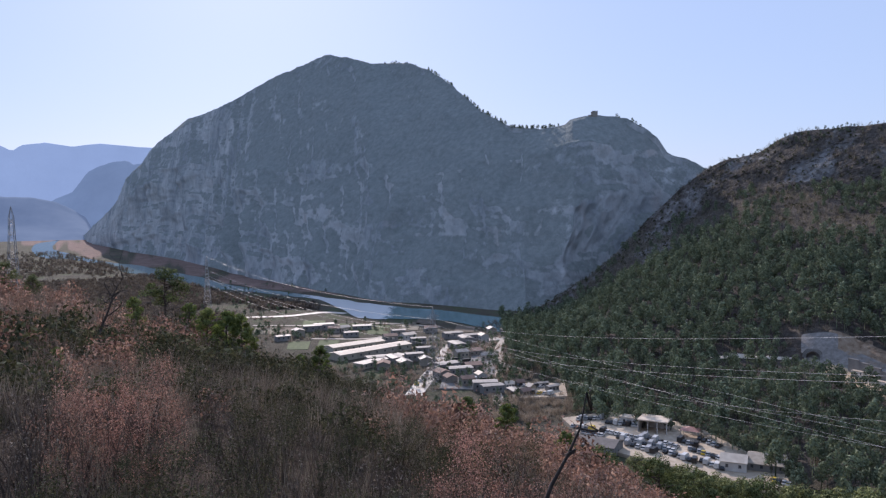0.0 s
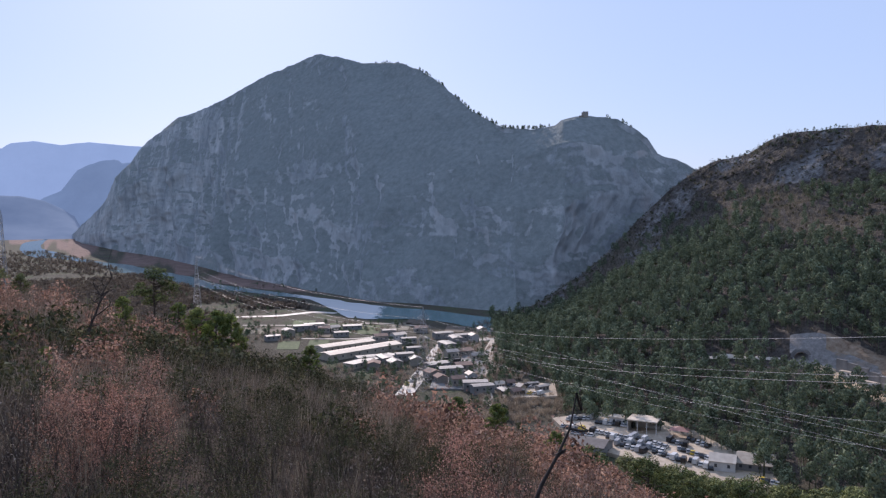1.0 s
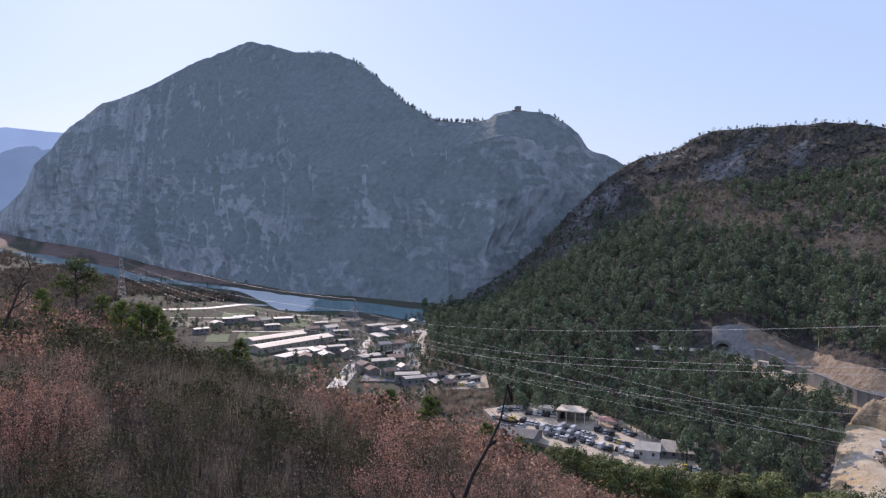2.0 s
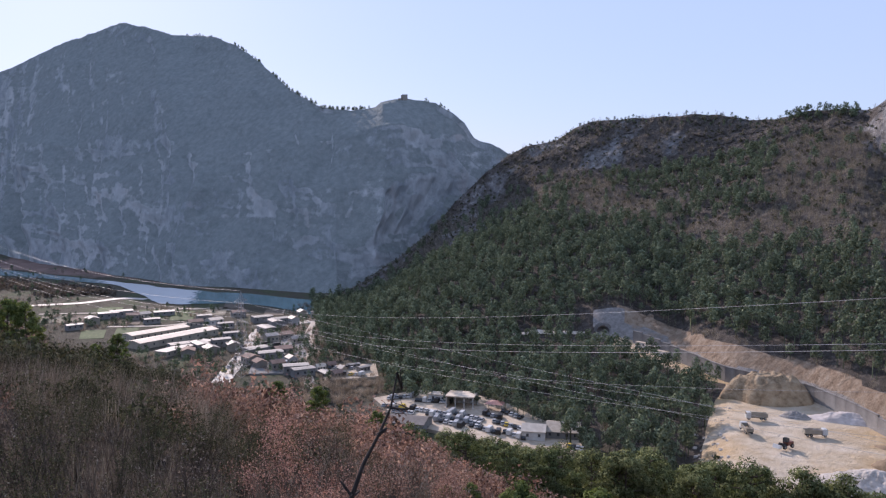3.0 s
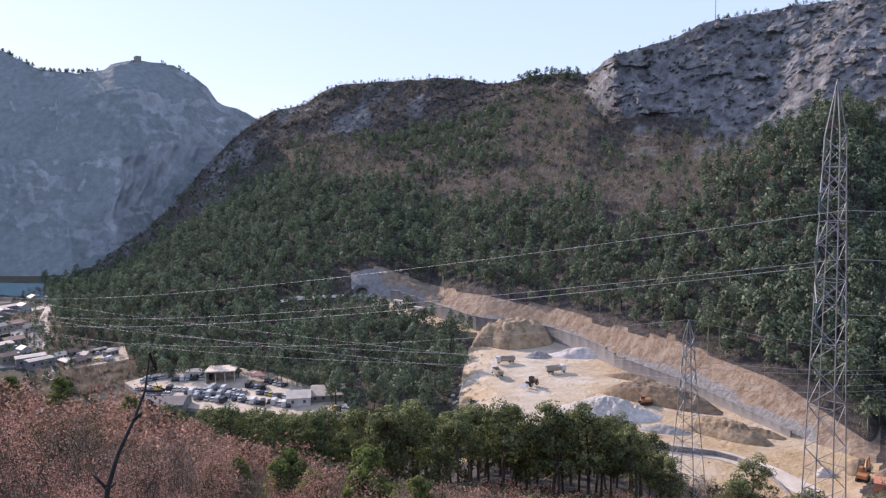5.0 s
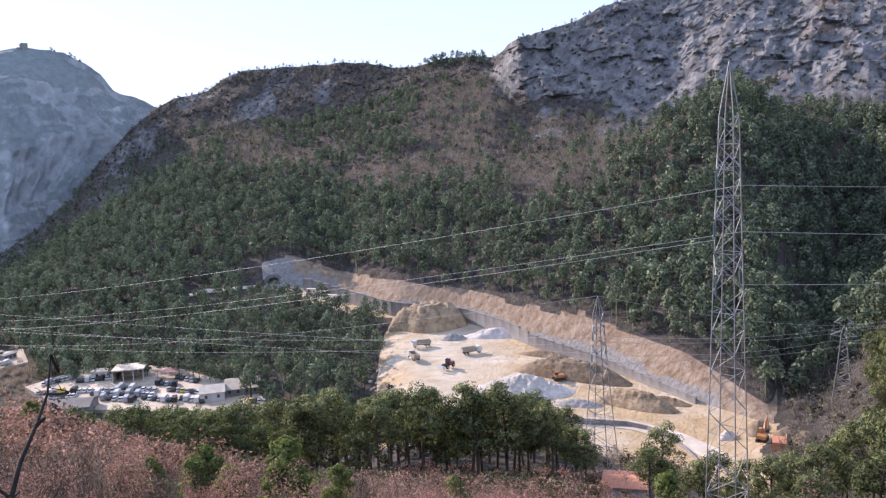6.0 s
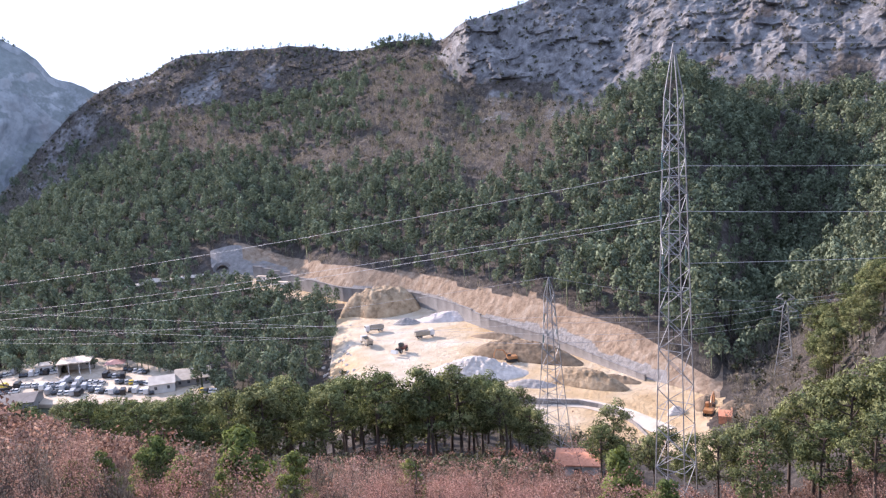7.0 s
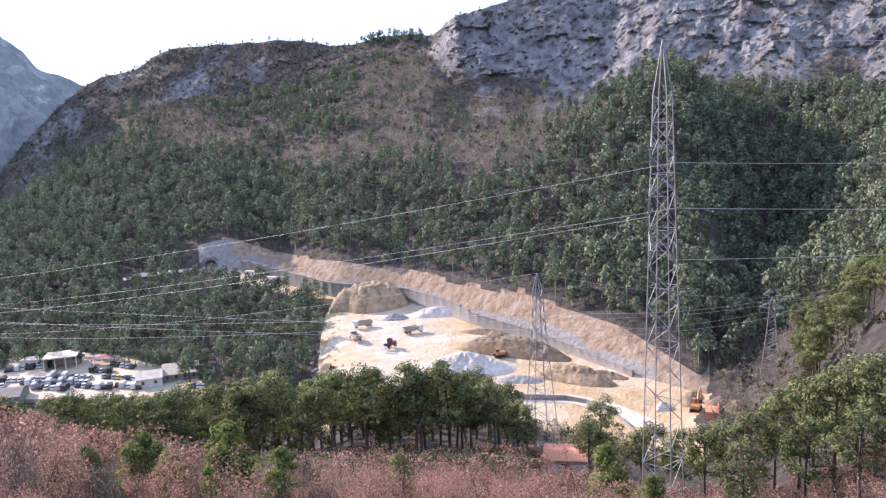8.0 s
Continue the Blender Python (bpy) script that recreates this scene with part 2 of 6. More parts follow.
# ---- helpers of the scene ----
def fast_mesh(name, verts, faces, smooth=False, normals=None):
    """A mesh from arrays; normals, one for each vertex, round the light on crowns of leaves."""
    verts, faces = np.asarray(verts, float), np.asarray(faces, int)
    me = bpy.data.meshes.new(name)
    n, k = faces.shape
    me.vertices.add(len(verts))
    me.vertices.foreach_set("co", verts.ravel())
    me.loops.add(n * k)
    me.loops.foreach_set("vertex_index", faces.ravel())
    me.polygons.add(n)
    me.polygons.foreach_set("loop_start", np.arange(n) * k)
    if smooth:
        me.polygons.foreach_set("use_smooth", np.ones(n, bool))
    me.update(calc_edges=True)
    if normals is not None:
        me.polygons.foreach_set("use_smooth", np.ones(n, bool))
        me.normals_split_custom_set_from_vertices(np.asarray(normals, float).tolist())
    return me


def part(name, shape, mat, parent=None, label="", at=None):
    """Links a bmesh, or a finished mesh, as one object, under a thing or a part if one is given."""
    if isinstance(shape, bmesh.types.BMesh):
        me = bpy.data.meshes.new(name)
        shape.to_mesh(me)
        shape.free()
    else:
        me = shape
    if not me.materials:
        me.materials.append(mat)
    ob = new(name, me)
    if parent:
        ob.parent = parent
    if at:
        ob.matrix_basis = at
    if label:
        tagged(ob, label)
    return ob


def thing(name, m, label, category, group=""):
    ob = new(name)
    ob.empty_display_size = 0.3
    ob.matrix_basis = m
    return tagged(ob, label, category, group)


def box(x0, y0, z0, x1, y1, z1, bevel=0.0, bm=None):
    bm = bm or bmesh.new()
    made = bmesh.ops.create_cube(bm, size=1, matrix=Matrix.LocRotScale(((x0 + x1) / 2, (y0 + y1) / 2, (z0 + z1) / 2), None, (abs(x1 - x0), abs(y1 - y0), abs(z1 - z0))))
    if bevel:
        edges = {e for v in made["verts"] for e in v.link_edges}
        bmesh.ops.bevel(bm, geom=list(edges), offset=bevel, segments=2, affect="EDGES")
    return bm


def cylinder(r, depth, m=None, sides=12, r2=None, bm=None):
    bm = bm or bmesh.new()
    bmesh.ops.create_cone(bm, cap_ends=True, segments=sides, radius1=r, radius2=r if r2 is None else r2, depth=depth, matrix=m or Matrix())
    return bm


def tube(points, radii, sides=5):
    """Vertices and four-sided faces of a tapering tube along the points."""
    p = np.asarray(points, float)
    r = np.broadcast_to(np.asarray(radii, float), (len(p),))
    way = np.gradient(p, axis=0)
    way /= np.linalg.norm(way, axis=1)[:, None] + 1e-9
    side = np.cross(way, (0.31, 0.17, 0.93) if abs(way[0][2]) < 0.8 else (0.9, 0.3, 0.1))
    side /= np.linalg.norm(side, axis=1)[:, None] + 1e-9
    other = np.cross(way, side)
    a = np.arange(sides) / sides * 2 * math.pi
    v = p[:, None] + r[:, None, None] * (np.cos(a)[None, :, None] * side[:, None] + np.sin(a)[None, :, None] * other[:, None])
    i = np.arange(len(p) - 1)[:, None] * sides
    j = np.arange(sides)[None]
    k = (j + 1) % sides
    f = np.stack([i + j, i + k, i + sides + k, i + sides + j], -1).reshape(-1, 4)
    return v.reshape(-1, 3), f


def joined(pieces):
    verts, faces, n = [], [], 0
    rounded = all(len(piece) == 3 for piece in pieces)
    for piece in pieces:
        verts.append(piece[0])
        faces.append(piece[1] + n)
        n += len(piece[0])
    if rounded:
        return np.concatenate(verts), np.concatenate(faces), np.concatenate([piece[2] for piece in pieces])
    return np.concatenate(verts), np.concatenate(faces)


def crown_tris(rng, centres, size, out, loose=0.3, thin=0.9):
    """Leaves that face outwards, with the ways out as their normals."""
    v, f = leaf_tris(rng, centres, size, out, loose, thin)
    n = out / (np.linalg.norm(out, axis=1)[:, None] + 1e-9)
    return v, f[:, ::-1], np.repeat(n, 3, axis=0)


def leaf_tris(rng, centres, size, out=None, loose=0.55, thin=1.0):
    """A small triangle at each centre, turned anyhow or, where the ways out are given, more or less to face outwards."""
    n = len(centres)
    face = rng.normal(size=(n, 3)) * (1.0 if out is None else loose) + (0 if out is None else out)
    a = np.cross(face, rng.normal(size=(n, 3)))
    a /= np.linalg.norm(a, axis=1)[:, None] + 1e-9
    b = np.cross(face, a)
    b /= np.linalg.norm(b, axis=1)[:, None] + 1e-9
    s = (size * rng.uniform(0.6, 1.4, n))[:, None]
    v = np.stack([centres - a * s * 0.6 - b * s * 0.5 * thin, centres - a * s * 0.6 + b * s * 0.5 * thin, centres + a * s * 0.9], 1)
    return v.reshape(-1, 3), np.arange(3 * n).reshape(-1, 3)


def value_noise(p, seed=0):
    """Smooth noise, 0 to 1, at each point (..., 3)."""
    i = np.floor(p).astype(np.int64)
    f = p - i
    u = f * f * (3 - 2 * f)
    out = 0
    for cx in (0, 1):
        for cy in (0, 1):
            for cz in (0, 1):
                h = ((i[..., 0] + cx) * 374761393 + (i[..., 1] + cy) * 668265263 + (i[..., 2] + cz) * 1442695041 + seed * 974711) & 0xFFFFFFFF
                h = ((h ^ (h >> 13)) * 1274126177) & 0xFFFFFFFF
                h = (h ^ (h >> 16)) / 4294967295.0
                w = (u[..., 0] if cx else 1 - u[..., 0]) * (u[..., 1] if cy else 1 - u[..., 1]) * (u[..., 2] if cz else 1 - u[..., 2])
                out = out + h * w
    return out


def cells(p, seed=0):
    """Broken rock: blocks that stand out unevenly and tilt each its own way, about -0.5 to 0.5."""
    i = np.floor(p).astype(np.int64)
    best, out = np.full(p.shape[:-1], 9.0), np.zeros(p.shape[:-1])
    for cx in (-1, 0, 1):
        for cy in (-1, 0, 1):
            for cz in (-1, 0, 1):
                c = i + np.array((cx, cy, cz))
                h = (c[..., 0] * 374761393 + c[..., 1] * 668265263 + c[..., 2] * 1442695041 + seed * 974711) & 0xFFFFFFFF
                h = ((h ^ (h >> 13)) * 1274126177) & 0xFFFFFFFF
                h = h ^ (h >> 16)
                at = c + np.stack([(h & 1023) / 1023.0, ((h >> 10) & 1023) / 1023.0, ((h >> 20) & 1023) / 1023.0], -1)
                far = np.linalg.norm(p - at, axis=-1)
                tilt = np.stack([(h >> 5 & 255) / 255.0, (h >> 13 & 255) / 255.0, (h >> 21 & 255) / 255.0], -1) - 0.5
                here = (h >> 3 & 1023) / 1023.0 - 0.5 + ((p - at) * tilt).sum(-1) * 0.9
                out = np.where(far < best, here, out)
                best = np.minimum(best, far)
    return out


def fractal(p, octaves=5, seed=0, ridged=False):
    out, amp, total = 0, 1.0, 0.0
    for o in range(octaves):
        n = value_noise(p * 2 ** o, seed + o)
        out = out + amp * ((1 - np.abs(2 * n - 1)) if ridged else n)
        total += amp
        amp *= 0.5
    return out / total


def spot(az, d, z=0.0):
    """A place by its bearing in degrees (0: the way the camera looks at first), distance and height."""
    return Vector((d * math.sin(radians(az)), d * math.cos(radians(az)), z))


def below(az, down, z=0.0):
    """The place on the level z that is seen from the eye at a bearing and degrees below the horizon."""
    return spot(az, (EYE - z) / math.tan(radians(down)), z)


# ---- the land: lines of equal kind round the hillside, as (bearing, distance, height) ----
LINES = [
    [(-180, 20, 106), (-90, 20, 98), (-45, 20, 91.5), (-29, 20, 90), (0, 20, 89.2), (16, 20, 87.6), (30, 20, 86.3), (60, 20, 85.8), (75, 20, 87), (110, 20, 96), (180, 20, 106)],
    # the brow of the near slope
    [(-180, 60, 130), (-90, 110, 110), (-45, 130, 92), (-29, 120, 88.6), (-18, 105, 83.7), (-8, 100, 77.6), (0, 92, 74), (8, 82, 73.5), (16, 72, 71.2), (25, 66, 69), (35, 60, 69.6), (45, 57, 69.6), (55, 55, 68), (65, 58, 66), (75, 66, 67), (110, 70, 95), (180, 60, 130)],
    # the bench with the belt of pines
    [(-180, 120, 150), (-90, 190, 115), (-45, 200, 82), (-29, 200, 74), (-18, 170, 66), (-8, 150, 61), (0, 140, 56), (8, 130, 53), (16, 118, 51), (25, 112, 49), (35, 112, 47), (48, 115, 44.5), (57, 100, 48), (65, 100, 50), (71, 110, 54), (80, 120, 62), (110, 120, 110), (180, 120, 150)],
    # the foot of the near slope
    [(-180, 220, 180), (-90, 400, 110), (-45, 500, 45), (-29, 520, 35), (-24, 450, 12), (-18, 380, 2), (-8, 300, 0), (0, 260, 0), (8, 240, 1), (16, 240, 1.5), (25, 235, 2), (31, 232, 3), (34.2, 228, 12), (40, 222, 12.5), (48, 205, 13), (55, 190, 14), (58, 180, 16), (62, 175, 22), (66, 178, 34), (71, 180, 58), (76, 185, 66), (90, 190, 80), (180, 220, 180)],
    # where the wooded hill rises from the valley floor
    [(-180, 400, 250), (-90, 700, 100), (-45, 900, 0), (2, 640, 0), (3.8, 640, 0), (4.8, 490, 0), (8, 440, 0), (10.8, 395, 0.5), (17, 374, 1), (20.5, 342, 2), (24, 300, 2.5), (26, 286, 3), (31, 280, 3.5), (33.2, 350, 12.6), (38.5, 330, 12.8), (43.5, 290, 12.8), (48, 266, 13), (52, 245, 13.2), (55, 231, 13.5), (58, 222, 14), (60, 216, 15), (63, 214, 18), (66, 225, 30), (71, 240, 47), (76, 250, 55), (90, 280, 90), (180, 400, 250)],
    # the works road and the foot of the cutting
    [(-180, 420, 255), (-90, 750, 95), (-45, 1000, 0), (2, 660, 0), (3.8, 655, 0), (5, 580, 0), (8, 530, 4), (12, 470, 12), (16, 450, 18), (20, 445, 20), (24, 440, 20.5), (26.9, 434, 18), (29.7, 412, 14), (33.2, 374, 13), (38.5, 354, 13), (43.5, 309.5, 13), (48, 284.6, 13), (52, 261.5, 13), (55, 246, 13.5), (58, 236, 14), (60, 228, 15), (63, 230, 18), (66, 240, 29), (71, 260, 44), (76, 270, 53), (90, 300, 95), (180, 420, 255)],
    # the top of the cutting
    [(-180, 450, 260), (-90, 800, 95), (-45, 1050, 0), (2, 670, 0), (3.8, 665, 0), (5, 610, 0.5), (8, 560, 6), (12, 490, 15), (16, 470, 23), (20, 462, 25), (22.5, 462, 27), (24.9, 452, 33), (26.3, 450, 34.3), (27.2, 452, 30), (29.9, 438, 23.8), (31.5, 412, 25.9), (33.8, 388, 28), (37.9, 369, 24.3), (41.9, 338, 23.8), (46, 309, 25.2), (50, 287, 25.2), (54, 266, 24.7), (58, 246, 19.1), (60, 238, 16.5), (62, 330, 18), (64, 395, 21), (66.5, 380, 30), (71, 285, 48), (76, 285, 57), (90, 330, 105), (180, 450, 260)],
    # the foot of the crags
    [(-180, 600, 300), (-90, 1100, 60), (-45, 1200, 0), (0, 680, 0), (4.6, 690, 0), (8, 710, 5), (10.2, 760, 26), (12.8, 770, 56), (17.2, 800, 85), (21.2, 770, 107), (27, 730, 108), (33.2, 700, 122), (36.4, 700, 139), (41.1, 670, 144), (42.6, 600, 108), (45, 590, 107), (47.3, 585, 102), (52.4, 570, 95), (56.2, 560, 107), (61.6, 550, 102), (66.7, 540, 101), (70.4, 530, 93), (80, 500, 115), (180, 600, 300)],
    # the crest
    [(-180, 700, 320), (-90, 1200, 60), (-45, 1300, 0), (0, 700, 0), (4.6, 705, 0), (7, 735, 5), (10.2, 782, 30), (12.6, 800, 57), (14.5, 820, 87), (18.2, 850, 137), (21.4, 840, 149), (23.5, 820, 166), (27.3, 790, 168), (31.9, 760, 167), (35.7, 740, 157), (38, 720, 163), (40.8, 700, 159), (41.7, 690, 158), (42.3, 640, 167), (44.9, 650, 172), (46.6, 660, 180), (49, 670, 194), (52.6, 680, 198), (55.3, 680, 205), (70, 650, 205), (90, 650, 210), (180, 700, 320)],
]
ROWS_BETWEEN = [12, 26, 14, 16, 36, 10, 14, 64, 70, 8, 8]


def on_line(k, az):
    t = np.array(LINES[k], float)
    wide = 1.6 if k < 3 else 0.5 if k < 7 else 0.8
    some = [(np.interp(az + o, t[:, 0], t[:, 1]), np.interp(az + o, t[:, 0], t[:, 2])) for o in (-wide, -wide / 2, 0, wide / 2, wide)]
    return sum(d for d, _ in some) / 5, sum(z for _, z in some) / 5


def knots(az):
    """Distances and heights of all the lines at the bearings az."""
    ds, zs = [np.full_like(az, 0.02)], [np.full_like(az, 98.2)]
    for k in range(len(LINES)):
        d, z = on_line(k, az)
        ds.append(np.maximum(d, ds[-1] + 1.5))
        zs.append(z)
    ds += [ds[-1] + 260, np.full_like(az, 4800.0)]
    zs += [np.maximum(zs[-1] - 80, np.minimum(zs[-1], 0)), np.zeros_like(az)]
    return np.array(ds), np.array(zs)


def land_at(az, d):
    """Height of the bare land; also the place along the lines, as a line's number and a fraction."""
    az, d = np.asarray(az, float), np.asarray(d, float)
    kd, kz = knots(az)
    z, s = np.zeros_like(d), np.zeros_like(d)
    for k in range(len(kd) - 1):
        f = (d - kd[k]) / (kd[k + 1] - kd[k])
        here = (f >= 0) & (f < 1)
        z = np.where(here, kz[k] + f * (kz[k + 1] - kz[k]), z)
        s = np.where(here, k + f, s)
    return z, s


SHEET = {}


def on_ground(az, d):
    """Places on the finished ground sheet at bearings and distances; also the place along the lines."""
    az, d = np.atleast_1d(np.asarray(az, float)), np.atleast_1d(np.asarray(d, float))
    _, s = land_at(az, d)
    start = np.concatenate([[0], np.cumsum(ROWS_BETWEEN)])
    k = np.clip(s.astype(int), 0, 10)
    f = s - k
    f = np.where((k == 0) | (k == 10), f ** (1 / 1.6), f)
    row = start[k] + f * np.array(ROWS_BETWEEN)[k]
    col = np.interp(az, SHEET["az"], np.arange(len(SHEET["az"])))
    i, j = np.minimum(row.astype(int), len(SHEET["xyz"]) - 2), np.minimum(col.astype(int), len(SHEET["az"]) - 2)
    u, v = (row - i)[:, None], (col - j)[:, None]
    g = SHEET["xyz"]
    return (g[i, j] * (1 - u) + g[i + 1, j] * u) * (1 - v) + (g[i, j + 1] * (1 - u) + g[i + 1, j + 1] * u) * v, s


def stand(az, d, sink=0.0):
    """One place on the ground."""
    p, _ = on_ground(az, d)
    return Vector((p[0][0], p[0][1], p[0][2] - sink))


def build_ground():
    az = np.concatenate([np.arange(-180, -36, 4.0), np.arange(-36, 78, 0.18), np.arange(78, 180, 4.0)])
    kd, kz = knots(az)
    ds, zs, ss = [], [], []
    for k, n in enumerate(ROWS_BETWEEN):
        f = (np.arange(n) / n)[:, None]
        if k == 0 or k == 10:
            f = f ** 1.6
        ds.append(kd[k] + f * (kd[k + 1] - kd[k]))
        zs.append(kz[k] + f * (kz[k + 1] - kz[k]))
        ss.append(np.full_like(ds[-1], k) + f)
    ds.append(kd[-1:]), zs.append(kz[-1:]), ss.append(np.full_like(kd[-1:], 11.0))
    d, z, s = np.concatenate(ds), np.concatenate(zs), np.concatenate(ss)
    a = np.broadcast_to(az, d.shape)
    ar = np.radians(a)
    x, y = d * np.sin(ar), d * np.cos(ar)
    # soften the breaks of slope, except at the cutting
    for _ in range(5):
        zz = z.copy()
        zz[1:-1] = (z[:-2] + 2 * z[1:-1] + z[2:]) / 4
        keep = ((s > 4.4) & (s < 7.2) & (a > 22) & (a < 62)) | (s < 0.2)
        z = np.where(keep, z, zz)
    # a wooded shoulder, added to the land to shade the gully beside it
    z = z + 36 * np.exp(-((a - 57) / np.where(a < 57, 11, 3.6)) ** 2 - ((d - 428) / 64) ** 2)
    p = np.stack([x, y, z], -1)
    hill = np.clip((z - 4) / 25, 0, 1)
    rough = fractal(p / 22.0, 5, 3) - 0.5
    crag = np.clip((s - 8.0) / 0.25, 0, 1) * np.clip((10.2 - s) / 0.4, 0, 1) * np.clip((a - 4) / 4, 0, 1)
    bluff = np.clip((a - 40) / 3, 0, 1)
    near = np.clip((4.2 - s), 0, 1) * np.clip(s - 0.3, 0, 1)
    slope = np.clip((s - 7.0) / 0.5, 0, 1) * (1 - crag)
    along = ar * 640
    rib = fractal(np.stack([along / 40, z / 60, d / 150], -1), 5, 11, True) - 0.62
    block = np.zeros_like(z)
    r0 = sum(ROWS_BETWEEN[:8])
    q = p[r0 - 6:r0 + 84] + 3 * (fractal(p[r0 - 6:r0 + 84] / 7.0, 3, 61)[..., None] - 0.5)
    block[r0 - 6:r0 + 84] = 1.4 * cells(q / (16.0, 16.0, 12.0), 23) + 0.8 * cells(q / (8.0, 8.0, 6.5), 24)
    lift = rough * (near * 1.7 + slope * hill * 9.0 + crag * 6)
    z = z + lift
    push = crag * (rib * (11 + 5 * bluff) + block * (1.5 + 1.8 * bluff))
    x, y = x - push * np.sin(ar), y - push * np.cos(ar)
    z = z + crag * rib * 5
    # hummocks on the works platform and on the face of the cutting
    works = ((s > 6) & (s < 7) & (a > 26) & (a < 61))
    face = np.where(works, np.sin(math.pi * (s - 6)), 0)
    bite = (fractal(p / 5.0, 4, 31, True) - 0.6) * 1.1 * face
    x, y = x - bite * np.sin(ar), y - bite * np.cos(ar)
    n_r, n_a = d.shape
    i = np.arange(n_r - 1)[:, None] * n_a
    j = np.arange(n_a)[None]
    k = (j + 1) % n_a
    faces = np.stack([i + j, i + n_a + j, i + n_a + k, i + k], -1).reshape(-1, 4)
    flat = np.zeros((n_r - 1, n_a), bool)
    flat[r0 + 2:r0 + 68] = True
    SHEET["az"], SHEET["xyz"] = az, np.stack([x, y, z], -1)
    me = fast_mesh("ground", np.stack([x, y, z], -1).reshape(-1, 3), faces, True)
    me.polygons.foreach_set("use_smooth", ~flat.ravel())
    wob = (fractal(p / 30.0, 3, 41) - 0.5)
    pads = {
        "litter": np.clip(3.2 - s, 0, 1),
        "field": np.clip((s - 3.5) * 2, 0, 1) * np.clip((6 - z) / 4, 0, 1),
        "reed": np.clip((d - np.interp(a, [-29, -26, -25.4, -24.1, -22.4, -20.7, -19.5, -18.2, -16.7, -15.2, -13.5, -11.4, -9.3, 3], [3200, 2540, 2180, 1860, 1660, 1540, 1420, 1330, 1215, 1100, 1030, 975, 920, 900])) / 40, 0, 1) * np.clip((5 - z) / 3, 0, 1) * (a < 4) * np.clip(0.75 + 2 * wob, 0, 1),
        "rock": np.clip((s + wob * 1.2 - 7.93 + 0.3 * np.clip((19 - a) / 5, 0, 1)) / 0.2, 0, 1) * np.clip((a - 4) / 5, 0, 1) * np.clip(0.12 + 0.4 * np.clip((20 - a) / 5, 0, 1) + bluff + 2.2 * (fractal(p / 26.0, 4, 47) - 0.45), 0.1, 1),
        "cut": ((s > 6.0) & (s + wob * 0.07 < 7.0) & (a > 26.2 + wob * 2) & (a < 60.2 + wob * 3)) * 1.0,
        "shot": ((s > 5.98) & (s < 6.97) & (a > 24.3 + wob) & (a < 26.4)) + ((s > 5.98) & (s + wob * 1.1 < 6.45) & (a > 25.6) & (a < 56.5)) * np.clip(1.05 - 0.5 * np.clip((s - 6.2) / 0.3, 0, 1), 0, 1),
        "sand": np.maximum(((s > 3.92) & (s <= 6.0) & (a > 31.3 + 2.0 * np.clip((d - 275) / 100, 0, 1) + wob * 1.2) & (a < 60.6 + wob * 4)) * 1.0, ((s > 5.88) & (s <= 6.0) & (a > 25.6) & (a < 34)) * 1.0),
    }
    for name, value in pads.items():
        at = me.attributes.new(name, "FLOAT", "POINT")
        at.data.foreach_set("value", np.ascontiguousarray(np.broadcast_to(value, d.shape), dtype=np.float32).ravel())
    me.materials.append(M_GROUND)
    tagged(new("ground", me), "scrub-covered hillsides, quarry-coloured works and flat valley floor", "ground", kind="structure")


build_ground()


